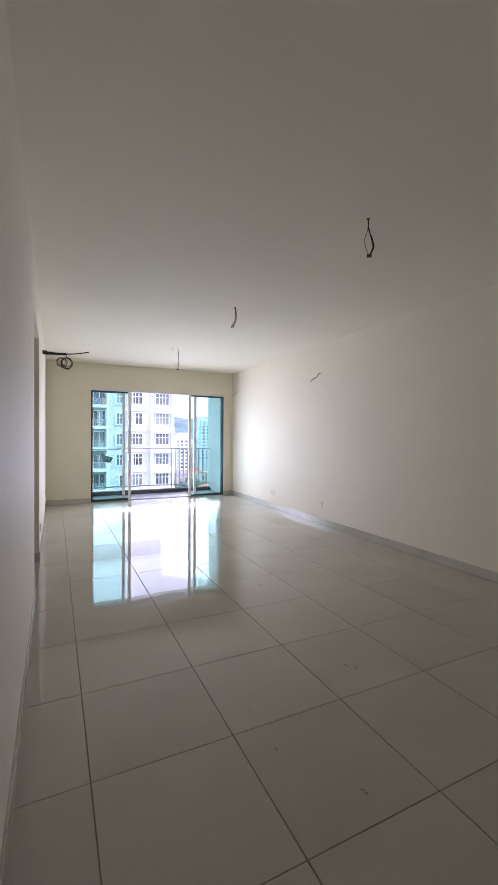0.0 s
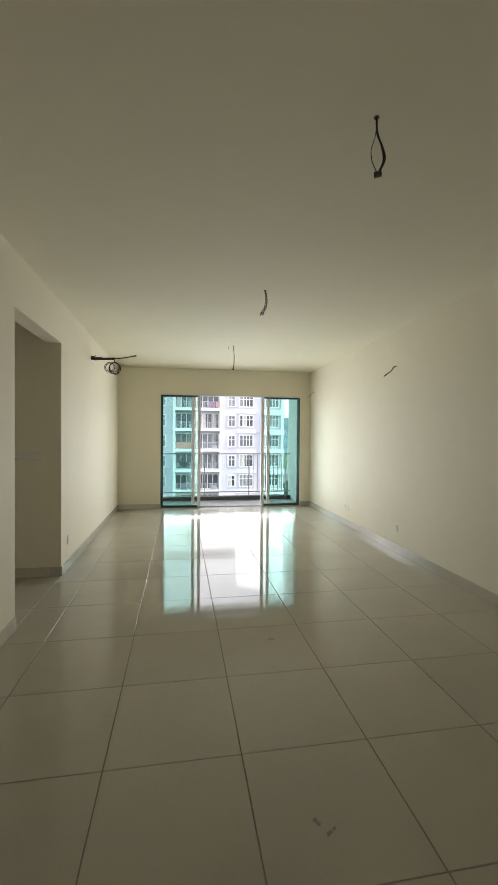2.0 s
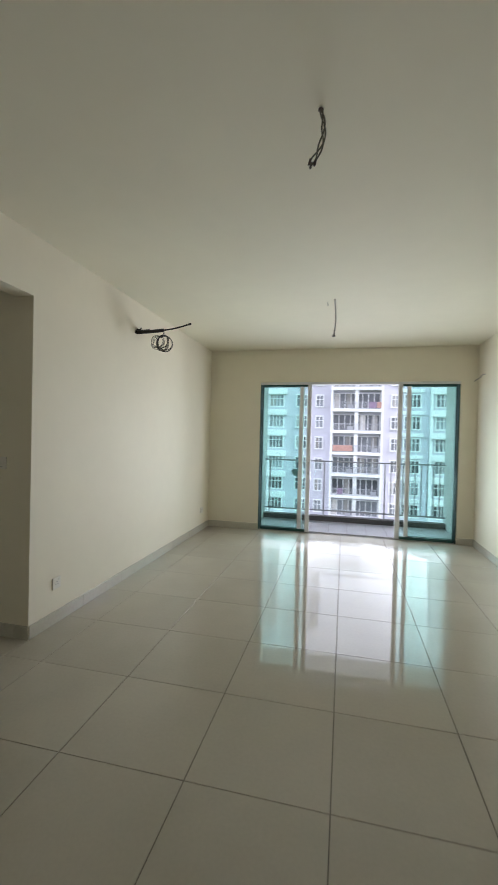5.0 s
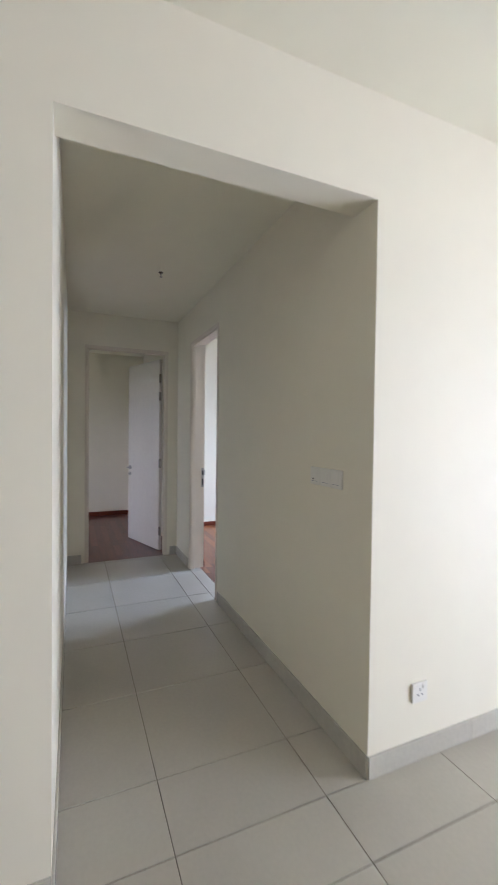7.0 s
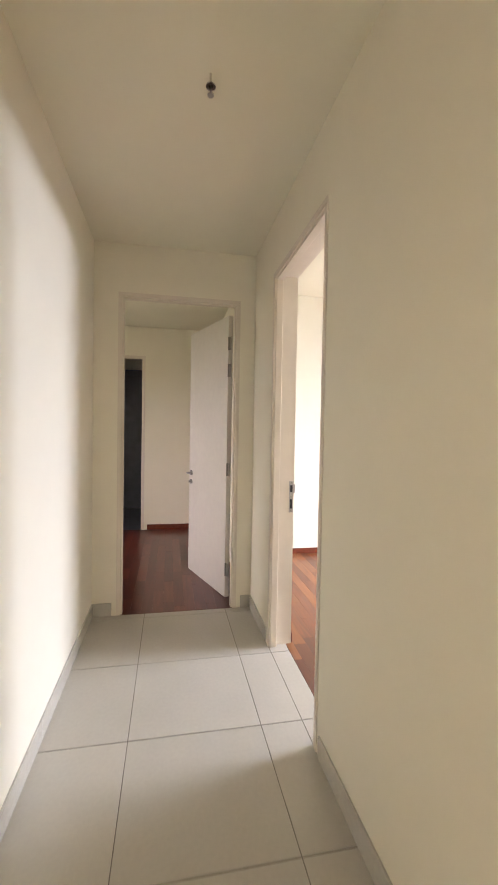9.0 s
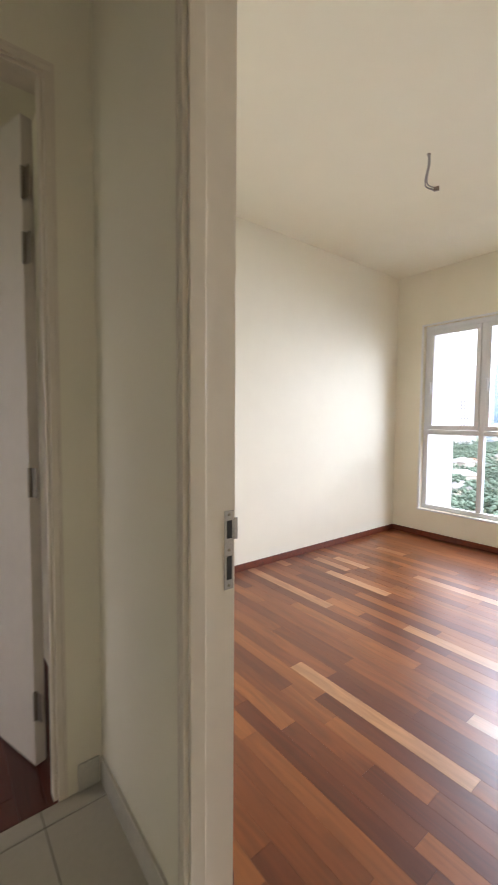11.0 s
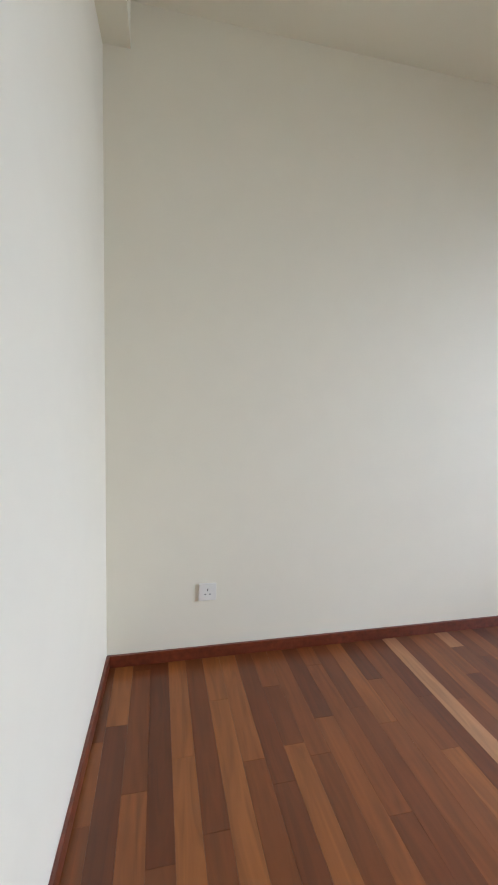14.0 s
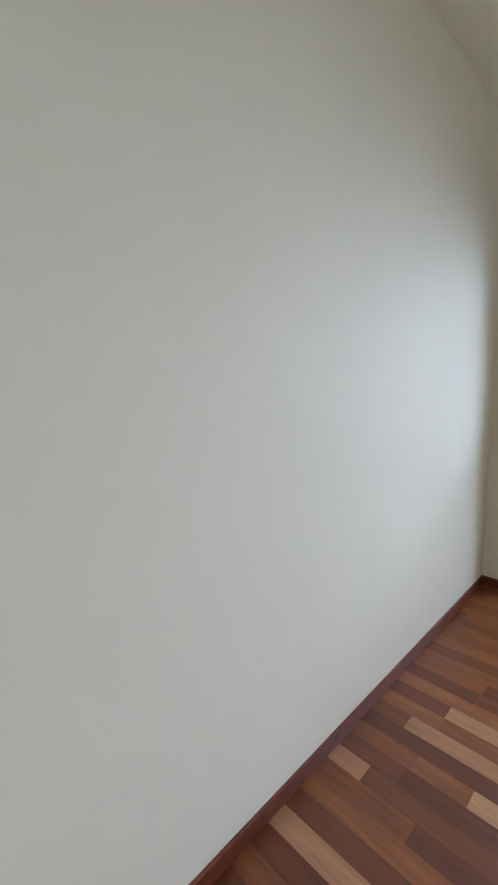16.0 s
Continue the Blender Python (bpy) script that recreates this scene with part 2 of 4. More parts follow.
def part(name, bm, mat, parent=None, label="", smooth=False):
    """Links a bmesh as one mesh object, under a thing if one is given."""
    me = mesh_of(name, bm, mat)
    if smooth:
        for p in me.polygons:
            p.use_smooth = True
    ob = new(name, me)
    ob.parent = parent
    if label:
        tagged(ob, label)
    return ob


def piece(name, me, parent, at):
    ob = new(name, me)
    ob.parent = parent
    ob.location = at
    return ob


def empty(name, m, label, category, group="", kind=""):
    ob = new(name)
    ob.matrix_world = m
    return tagged(ob, label, category, group, kind)


def add_box(bm, x0, x1, y0, y1, z0, z1, bevel=0.0):
    made = bmesh.ops.create_cube(bm, size=1)["verts"]
    for v in made:
        v.co = Vector(((x0 + x1) / 2 + v.co.x * (x1 - x0), (y0 + y1) / 2 + v.co.y * (y1 - y0), (z0 + z1) / 2 + v.co.z * (z1 - z0)))
    if bevel:
        edges = list({e for v in made for e in v.link_edges})
        bmesh.ops.bevel(bm, geom=edges, offset=bevel, segments=2, affect="EDGES", profile=0.5)
    return bm


def box(x0, x1, y0, y1, z0, z1, bevel=0.0):
    return add_box(bmesh.new(), x0, x1, y0, y1, z0, z1, bevel)


def tube(bm, points, r, sides=8):
    """A round cord along points, closed at both ends."""
    pts = [Vector(p) for p in points]
    rings = []
    for i, p in enumerate(pts):
        d = (pts[min(i + 1, len(pts) - 1)] - pts[max(i - 1, 0)]).normalized()
        a = d.orthogonal().normalized() if i == 0 else (rings[-1][1] - d * rings[-1][1].dot(d)).normalized()
        b = d.cross(a)
        rings.append(([bm.verts.new(p + r * (math.cos(k * math.tau / sides) * a + math.sin(k * math.tau / sides) * b)) for k in range(sides)], a))
    for (p, _), (q, _) in zip(rings, rings[1:]):
        for k in range(sides):
            bm.faces.new((p[k], p[(k + 1) % sides], q[(k + 1) % sides], q[k]))
    bm.faces.new(rings[0][0][::-1])
    bm.faces.new(rings[-1][0])
    return bm


def curve_points(points, n=24):
    """A smooth line through points (Catmull-Rom)."""
    p = [Vector(q) for q in points]
    p = [2 * p[0] - p[1]] + p + [2 * p[-1] - p[-2]]
    out = []
    for i in range(1, len(p) - 2):
        for k in range(n):
            u = k / n
            a, b, c, d = p[i - 1 : i + 3]
            out.append(0.5 * (2 * b + (c - a) * u + (2 * a - 5 * b + 4 * c - d) * u * u + (3 * b - a - 3 * c + d) * u**3))
    return out + [p[-2]]


def holed(axis, near, far, a0, a1, z0, z1, holes=()):
    """A slab between near and far on its axis, running a0 to a1, with holes (a, a, z, z) cut through."""
    cuts_a = sorted({a0, a1, *(v for h in holes for v in h[:2])})
    cuts_z = sorted({z0, z1, *(v for h in holes for v in h[2:])})
    bm = bmesh.new()
    seen = {}

    def vert(d, a, z):
        key = (d, round(a, 4), round(z, 4))
        if key not in seen:
            seen[key] = bm.verts.new((d, a, z) if axis == "x" else (a, d, z))
        return seen[key]

    def solid(i, j):
        if not (0 <= i < len(cuts_a) - 1 and 0 <= j < len(cuts_z) - 1):
            return False
        a, z = (cuts_a[i] + cuts_a[i + 1]) / 2, (cuts_z[j] + cuts_z[j + 1]) / 2
        return not any(h[0] < a < h[1] and h[2] < z < h[3] for h in holes)

    for i in range(len(cuts_a) - 1):
        for j in range(len(cuts_z) - 1):
            if not solid(i, j):
                continue
            p, q, r, s = cuts_a[i], cuts_a[i + 1], cuts_z[j], cuts_z[j + 1]
            for d in (near, far):
                bm.faces.new([vert(d, p, r), vert(d, q, r), vert(d, q, s), vert(d, p, s)])
            for di, dj, e in ((-1, 0, ((p, r), (p, s))), (1, 0, ((q, r), (q, s))), (0, -1, ((p, r), (q, r))), (0, 1, ((p, s), (q, s)))):
                if not solid(i + di, j + dj):
                    (ea, ez), (fa, fz) = e
                    bm.faces.new([vert(near, ea, ez), vert(far, ea, ez), vert(far, fa, fz), vert(near, fa, fz)])
    bmesh.ops.recalc_face_normals(bm, faces=bm.faces)
    return bm


def wall(name, axis, near, far, a0, a1, z0, z1, mat, holes=(), label="", category="wall"):
    ob = part(name, holed(axis, near, far, a0, a1, z0, z1, holes), mat)
    return tagged(ob, label or "cream painted plaster wall", category, kind="structure")


# ---- plan ----
XL, XR, YB, YF = -0.872, 2.995, -2.6, 7.62
LIV_Z, HALL_Z, BED_Z, MAS_Z = 2.78, 2.70, 2.88, 2.74
HS, HN, XE = 2.625, 3.80, -4.27
BX0, BX1, BY0, BY1 = -5.557, -2.50, 4.012, 7.62
MX0, MX1, MY0 = -6.88, -4.42, 0.2
TOP = 3.05
DOOR_W, DOOR_T = 0.89, 2.352
D2A, D2B = -3.695, -2.805
D1A, D1B = 2.795, 3.685

wall("wall_west", "x", XL - 0.15, XL, YB - 0.15, YF, -0.1, TOP, WALL, [(HS, HN, -0.1, 2.365)])
wall("wall_east", "x", XR, XR + 0.15, YB - 0.15, YF, -0.1, TOP, WALL)
wall("wall_south", "y", YB - 0.15, YB, XL, XR, -0.1, TOP, WALL)
wall("wall_north", "y", YF, YF + 0.15, XL - 0.15, XR + 0.15, -0.1, TOP, WALL, [(-0.065, 2.777, -0.1, 2.285)])
wall("wall_hall_south", "y", HS - 0.15, HS, XE, XL - 0.15, -0.1, TOP, WALL)
taper = wall("wall_hall_north", "y", HN, BY0, BX0 - 0.15, XL - 0.15, -0.1, TOP, WALL, [(D2A, D2B, -0.1, DOOR_T)])
WALL_N = HN + 0.152
for v in taper.data.vertices:
    if v.co.y > HN + 0.1:
        v.co.y = WALL_N + max(0.0, D2A - v.co.x) / (D2A - BX0) * (BY0 - WALL_N)
wall("wall_hall_end", "x", MX1, XE, MY0 - 0.15, HN, -0.1, TOP, WALL, [(D1A, D1B, -0.1, DOOR_T)])
wall("wall_bedroom_west", "x", BX0 - 0.15, BX0, BY0, BY1, -0.1, TOP, WALL)
WINX0, WINX1, WINZ0, WINZ1 = -5.235, -2.885, 0.305, 2.29
wall("wall_bedroom_north", "y", BY1, BY1 + 0.15, BX0 - 0.15, BX1 + 0.15, -0.1, TOP, WALL, [(WINX0, WINX1, WINZ0, WINZ1)])
wall("wall_bedroom_east", "x", BX1, BX1 + 0.15, BY0, BY1, -0.1, TOP, WALL)
wall("wall_master_west", "x", MX0 - 0.15, MX0, MY0 - 0.15, HN, -0.1, TOP, WALL, [(1.95, 2.84, -0.1, 2.352)])
wall("wall_master_north", "y", HN, HN + 0.15, MX0 - 0.15, BX0 - 0.15, -0.1, TOP, WALL)
wall("wall_master_south", "y", MY0 - 0.15, MY0, MX0, MX1, -0.1, TOP, WALL, [(-6.6, -4.8, 0.35, 2.25)])

for nm, r in (("ceiling_living", (XL, XR, YB, YF, LIV_Z)), ("ceiling_hall", (XE, XL - 0.15, HS, HN, HALL_Z)), ("ceiling_bedroom", (BX0, BX1, WALL_N, BY1, BED_Z)), ("ceiling_master", (MX0, MX1, MY0, HN, MAS_Z))):
    tagged(part(nm, box(r[0], r[1], r[2], r[3], r[4], TOP - 0.01), CEIL), "plain off-white painted plaster ceiling", "ceiling", kind="structure")
tagged(part("roof_slab", box(-8.9, 3.2, -2.8, 7.78, TOP, TOP + 0.2), OUT_WALL), "concrete slab above the rooms", "slab", kind="structure")
tagged(part("ceiling_step", box(BX0, BX1, WALL_N, BY0 + 0.11, BED_Z - 0.18, BED_Z - 0.004), CEIL), "narrow painted step below bedroom ceiling", "trim", kind="structure")


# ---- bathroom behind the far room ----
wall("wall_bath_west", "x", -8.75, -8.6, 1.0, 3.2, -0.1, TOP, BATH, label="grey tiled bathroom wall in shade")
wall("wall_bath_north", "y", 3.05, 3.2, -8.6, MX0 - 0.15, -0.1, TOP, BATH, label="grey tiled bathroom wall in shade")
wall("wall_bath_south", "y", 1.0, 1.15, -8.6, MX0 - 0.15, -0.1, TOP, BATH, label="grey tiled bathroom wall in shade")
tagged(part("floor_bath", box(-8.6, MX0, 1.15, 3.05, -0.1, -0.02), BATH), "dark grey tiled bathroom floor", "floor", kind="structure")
tagged(part("ceiling_bath", box(-8.6, MX0 - 0.15, 1.15, 3.05, 2.4, 2.5), CEIL), "plain bathroom ceiling in shade", "ceiling", kind="structure")


# ---- doors ----
def door_frame(name, length, depth, high, label):
    """A rebated timber frame in an opening along local x, its middle at the origin; the stop lies on the -y side."""
    thing = empty(name, pose(0, 0, 0), label, "door frame", kind="structure")
    h = length / 2
    d0, d1 = -depth / 2, depth / 2
    for s in (-1, 1):
        bm = bmesh.new()
        for t0, t1, e0, e1 in ((0.0, 0.0085, d0 - 0.006, d1), (0.0085, 0.030, d0 - 0.006, d0 + 0.050), (0.030, 0.042, d0 + 0.006, d0 + 0.048)):
            lo, hi = sorted((s * (h - t0), s * (h - t1)))
            add_box(bm, lo, hi, e0, e1, 0, high - t1, 0.0022 if t0 else 0.0)
        part("jamb", bm, DOOR_PAINT, thing)
    bm = bmesh.new()
    for t0, t1, e0, e1 in ((0.0, 0.0085, d0 - 0.0065, d1 + 0.0005), (0.0085, 0.030, d0 - 0.0065, d0 + 0.0505), (0.030, 0.042, d0 + 0.0055, d0 + 0.0485)):
        add_box(bm, -h + t0, h - t0, e0, e1, high - t1, high - t0, 0.0022 if t0 else 0.0)
    part("head", bm, DOOR_PAINT, thing)
    return thing


frame_bed = door_frame("door_frame_1", DOOR_W, 0.152, DOOR_T, "cream painted timber door frame between hall and bedroom")
frame_bed.matrix_world = pose((D2A + D2B) / 2, HN + 0.076, 0)
frame_end = door_frame("door_frame_2", DOOR_W, 0.15, DOOR_T, "cream painted timber door frame at the hall's end")
frame_end.matrix_world = pose((MX1 + XE) / 2, (D1A + D1B) / 2, 0, 0, 0, 90)
frame_bath = door_frame("door_frame_3", DOOR_W, 0.15, 2.352, "cream painted timber door frame of a bathroom")
frame_bath.matrix_world = pose(MX0 - 0.075, 2.395, 0, 0, 0, 90)

# strike plate on the bedroom frame's jamb
plate = empty("strike_plate", pose(D2A + 0.0087, HN + 0.134, 0.953), "steel strike plate let into the door jamb", "strike plate")
bm = bmesh.new()
add_box(bm, 0, 0.002, -0.014, 0.014, -0.10, 0.10, 0.0008)
part("plate", bm, STEEL, plate)
for za, zb in ((-0.075, -0.015), (0.03, 0.075)):
    part("latch_hole", box(0.0021, 0.0032, -0.007, 0.008, za, zb), SLOT, plate, "dark latch opening")
for zz in (-0.09, 0.0, 0.09):
    bm = bmesh.new()
    bmesh.ops.create_cone(bm, cap_ends=True, segments=10, radius1=0.004, radius2=0.003, depth=0.002, matrix=pose(0.003, 0, zz, 0, 90, 0))
    part("screw", bm, HINGE, plate)
part("lip", box(0.0005, 0.003, 0.0145, 0.026, 0.025, 0.08, 0.0008), STEEL, plate)

# open door leaf at the hall's end
leaf = empty("door_1", pose(-4.457, 3.622, 0.008, 0, 0, 180 + 19), "cream flush door standing open into the far room", "door", kind="structure")
part("leaf", box(0, 0.80, -0.04, 0.0, 0, 2.285, 0.002), LEAF_PAINT, leaf)
for zz in (2.06, 1.845, 1.045, 0.23):
    bm = bmesh.new()
    add_box(bm, -0.036, 0.001, -0.008, -0.005, zz - 0.052, zz + 0.052, 0.0008)
    tube(bm, [(-0.004, -0.001, zz - 0.052), (-0.004, -0.001, zz + 0.052)], 0.0065)
    part("hinge", bm, HINGE, leaf, "satin steel butt hinge")
for s in (-1, 1):
    bm = bmesh.new()
    bmesh.ops.create_cone(bm, cap_ends=True, segments=20, radius1=0.026, radius2=0.024, depth=0.009, matrix=pose(0.74, s * 0.0248 - 0.02, 0.95, 90, 0, 0))
    tube(bm, curve_points([(0.74, s * 0.028 - 0.02, 0.95), (0.74, s * 0.06 - 0.02, 0.95), (0.725, s * 0.068 - 0.02, 0.95), (0.62, s * 0.068 - 0.02, 0.948)], 6), 0.009, 10)
    handle = part("door_handle", bm, STEEL, leaf, "steel lever handle", smooth=True)
    bm = bmesh.new()
    bmesh.ops.create_cone(bm, cap_ends=True, segments=20, radius1=0.024, radius2=0.022, depth=0.009, matrix=pose(0.74, s * 0.0248 - 0.02, 0.865, 90, 0, 0))
    add_box(bm, 0.735, 0.745, min(s * 0.029, s * 0.05) - 0.02, max(s * 0.029, s * 0.05) - 0.02, 0.855, 0.875, 0.002)
    part("thumb_turn", bm, STEEL, leaf)


# ---- sliding balcony doors ----
def panel(name, x0, x1, y, stile_l, stile_r, label):
    """One glazed sliding panel; stiles given as (width, material)."""
    z0, z1 = 0.010, 2.25
    thing = empty(name, pose(x0, y, z0), label, "sliding door", kind="structure")
    w, h = x1 - x0, z1 - z0
    (a, ma), (b, mb) = stile_l, stile_r
    part("stile", box(0, a, -0.019, 0.019, 0, h, 0.002), ma, thing)
    part("stile", box(w - b, w, -0.019, 0.019, 0, h, 0.002), mb, thing)
    part("rail", box(a, w - b, -0.017, 0.017, 0, 0.04, 0.002), SHADED_ALU, thing)
    part("rail", box(a, w - b, -0.017, 0.017, h - 0.03, h, 0.002), SHADED_ALU, thing)
    pane = part("pane", box(a - 0.004, w - b + 0.004, -0.003, 0.003, 0.036, h - 0.026), GREEN_GLASS, thing, "green tinted glass pane")
    pane.visible_shadow = False
    return thing


slide_y = YF + 0.075
frame_slide = empty("sliding_door_frame", pose(0, slide_y, 0), "white aluminium frame of the balcony sliding doors", "door frame", kind="structure")
part("head", box(-0.065, 2.777, -0.06, 0.06, 2.25, 2.285, 0.002), ALU, frame_slide)
part("track", box(-0.065, 2.777, -0.06, 0.06, 0.0005, 0.004), STEEL, frame_slide)
part("jamb", box(-0.065, -0.047, -0.06, 0.06, 0.004, 2.25, 0.002), SHADED_ALU, frame_slide)
part("jamb", box(2.759, 2.777, -0.06, 0.06, 0.004, 2.25, 0.002), SHADED_ALU, frame_slide)
for sy in (-0.034, 0.0, 0.034):
    part("runner", box(-0.03, 2.745, sy - 0.003, sy + 0.003, 0.004, 0.009), STEEL, frame_slide)
panel("sliding_panel_1", -0.047, 0.606, slide_y + 0.03, (0.016, SHADED_ALU), (0.036, ALU), "fixed balcony door panel with green glass")
door_a = panel("sliding_panel_2", -0.03, 0.722, slide_y - 0.028, (0.012, SHADED_ALU), (0.062, ALU), "balcony door panel slid open beside the fixed one")
panel("sliding_panel_3", 2.095, 2.759, slide_y + 0.03, (0.036, ALU), (0.016, SHADED_ALU), "fixed balcony door panel with green glass")
door_b = panel("sliding_panel_4", 1.958, 2.742, slide_y - 0.028, (0.062, ALU), (0.012, SHADED_ALU), "balcony door panel slid open beside the fixed one")
part("interlock_stile", box(0.572, 0.628, -0.021, -0.004, 0.04, 2.21, 0.002), ALU, door_a)
part("interlock_stile", box(0.124, 0.180, -0.021, -0.004, 0.04, 2.21, 0.002), ALU, door_b)
for hx in (0.695, 1.985):
    pull = empty("door_pull", pose(hx, slide_y - 0.0475, 0.98), "small grey curved pull on a sliding door stile", "handle")
    part("grip", tube(bmesh.new(), curve_points([(0, 0, -0.075), (0, -0.022, -0.05), (0, -0.03, 0), (0, -0.022, 0.05), (0, 0, 0.075)], 6), 0.006), STEEL, pull, smooth=True)
    for zz in (-0.08, 0.08):
        part("mount", box(-0.009, 0.009, -0.005, 0.0005, zz - 0.014, zz + 0.014, 0.002), STEEL, pull)

# shallow step line in the plaster beside the doors
tagged(part("trim_north_wall", box(XL, XR, YF - 0.005, YF - 0.0005, 2.325, LIV_Z - 0.003), WALL), "plastered beam face above the balcony doors", "trim", kind="structure")

# ---- balcony ----
BAL_Z = -0.05
BL, BR, BF = -0.22, 2.93, 9.02
tagged(part("floor_balcony", box(BL - 0.15, BR + 0.15, YF + 0.15, BF + 0.1, -0.3, BAL_Z - 0.008), GROUT), "concrete balcony slab", "floor", kind="structure")
tagged(part("balcony_ceiling", box(BL - 0.15, BR + 0.15, YF + 0.15, BF + 0.15, 2.62, 2.9), OUT_WALL), "white painted balcony soffit", "ceiling", kind="structure")
wall("wall_balcony_west", "x", BL - 0.15, BL, YF + 0.15, BF + 0.1, BAL_Z - 0.008, 2.62, OUT_WALL, label="white rendered balcony side wall")
wall("wall_balcony_east", "x", BR, BR + 0.15, YF + 0.15, BF + 0.1, BAL_Z - 0.008, 2.62, OUT_WALL, label="white rendered balcony side wall")
tagged(part("kerb_balcony", box(BL, BR, BF - 0.14, BF + 0.02, BAL_Z - 0.008, 0.035, 0.006), KERB), "dark grey balcony kerb under the railing", "kerb", kind="structure")
rail = empty("balcony_railing", pose(0, BF - 0.06, 0.035), "grey metal and glass railing along the balcony edge", "railing")
part("top_rail", box(BL, BR, -0.016, 0.016, 0.980, 1.005, 0.006), RAIL, rail)
part("bottom_rail", box(BL, BR, -0.012, 0.012, 0.085, 0.11, 0.004), RAIL, rail)
for px in (-0.12, 0.88, 1.93):
    part("post", box(px - 0.012, px + 0.012, -0.012, 0.012, 0, 0.975, 0.003), RAIL, rail)
for a, b in ((-0.108, 0.868), (0.892, 1.918)):
    gp = part("pane", box(a + 0.02, b - 0.02, -0.004, 0.004, 0.115, 0.97), CLEAR_GLASS, rail, "clear glass infill")
    gp.visible_shadow = False
bar = mesh_of("bar", box(-0.008, 0.008, -0.008, 0.008, 0.11, 0.975), RAIL)
for k in range(9):
    piece("bar", bar, rail, (2.03 + 0.1 * k, 0, 0))


sticker = empty("railing_patch", pose(0.40, BF - 0.0655, 0.79), "dark leaf-shaped patch on the railing glass", "patch")
bm = bmesh.new()
outline = [(0.11 * math.cos(a) * (1 + 0.18 * math.sin(3 * a)), 0.085 * math.sin(a) * (1 + 0.22 * math.cos(2 * a + 1))) for a in [k * math.tau / 22 for k in range(22)]]
face = bm.faces.new([bm.verts.new((x, 0, z)) for x, z in outline])
out = bmesh.ops.extrude_face_region(bm, geom=[face])["geom"]
bmesh.ops.translate(bm, verts=[g for g in out if isinstance(g, bmesh.types.BMVert)], vec=(0, -0.004, 0))
bmesh.ops.recalc_face_normals(bm, faces=bm.faces)
part("patch", bm, PATCH, sticker)


# ---- bedroom window ----
win = empty("window_1", pose(0, BY1, 0), "white aluminium bedroom window with opening upper sashes", "window", kind="structure")
wy0, wy1 = 0.045, 0.105
bm = bmesh.new()
part("window_frame", add_box(bm, WINX0, WINX1, wy0, wy1, WINZ1 - 0.05, WINZ1, 0.003), ALU, win)
part("window_frame", box(WINX0, WINX1, wy0, wy1, WINZ0, WINZ0 + 0.045, 0.003), ALU, win)
part("window_frame", box(WINX0, WINX0 + 0.05, wy0, wy1, WINZ0 + 0.045, WINZ1 - 0.05, 0.003), ALU, win)
part("window_frame", box(WINX1 - 0.05, WINX1, wy0, wy1, WINZ0 + 0.045, WINZ1 - 0.05, 0.003), ALU, win)
for nm, r in (("window_trim", (WINX0 - 0.022, WINX1 + 0.022, WINZ1, WINZ1 + 0.02)), ("window_trim", (WINX0 - 0.022, WINX1 + 0.022, WINZ0 - 0.02, WINZ0)), ("window_trim", (WINX0 - 0.022, WINX0, WINZ0, WINZ1)), ("window_trim", (WINX1, WINX1 + 0.022, WINZ0, WINZ1))):
    part(nm, box(r[0], r[1], -0.012, 0.0, r[2], r[3], 0.003), OUT_WALL, win)
step = (WINX1 - WINX0 - 0.05) / 4
for k in range(4):
    a, b = WINX0 + 0.05 + k * step, WINX0 + (k + 1) * step
    if k < 3:
        part("mullion", box(b, b + 0.05, wy0, wy1, WINZ0 + 0.045, WINZ1 - 0.05, 0.003), ALU, win)
    part("transom", box(a, b, wy0, wy1, 1.125, 1.175, 0.003), ALU, win)
    lower = part("pane", box(a, b, 0.07, 0.076, WINZ0 + 0.045, 1.125), CLEAR_GLASS, win, "clear window glass")
    lower.visible_shadow = False
    sash = bmesh.new()
    s0, s1 = 1.178, WINZ1 - 0.053
    for r in ((a + 0.003, b - 0.003, s0, s0 + 0.045), (a + 0.003, b - 0.003, s1 - 0.045, s1), (a + 0.003, a + 0.045, s0 + 0.045, s1 - 0.045), (b - 0.045, b - 0.003, s0 + 0.045, s1 - 0.045)):
        add_box(sash, r[0], r[1], wy0 - 0.008, wy1 - 0.02, r[2], r[3], 0.003)
    frame_part = part("sash", sash, ALU, win)
    upper = part("pane", box(a + 0.043, b - 0.043, 0.062, 0.068, s0 + 0.043, s1 - 0.043), CLEAR_GLASS, frame_part, "clear window glass")
    upper.visible_shadow = False
    part("handle", box(a + 0.008, a + 0.028, wy0 - 0.03, wy0 - 0.008, 1.56, 1.69, 0.004), ALU, frame_part)
tagged(part("exterior_fin_1", box(-5.72, -5.42, BY1 + 0.15, 8.75, -6, 4), OUT_WALL), "white rendered fin outside the bedroom window", "wall", kind="structure")
tagged(part("exterior_ledge", box(-5.42, -2.2, BY1 + 0.15, 8.3, 2.42, 2.6), OUT_WALL), "white concrete ledge over the bedroom window", "ledge", kind="structure")
bm = bmesh.new()
arc = [(-5.4195, 2.4195)] + [(-5.4195 + 0.26 * (1 - math.cos(a)), 2.4195 - 0.26 * (1 - math.sin(a))) for a in [k * math.pi / 24 for k in range(13)]]
face = bm.faces.new([bm.verts.new((x, BY1 + 0.151, z)) for x, z in arc])
grown = bmesh.ops.extrude_face_region(bm, geom=[face])["geom"]
bmesh.ops.translate(bm, verts=[g for g in grown if isinstance(g, bmesh.types.BMVert)], vec=(0, 0.62, 0))
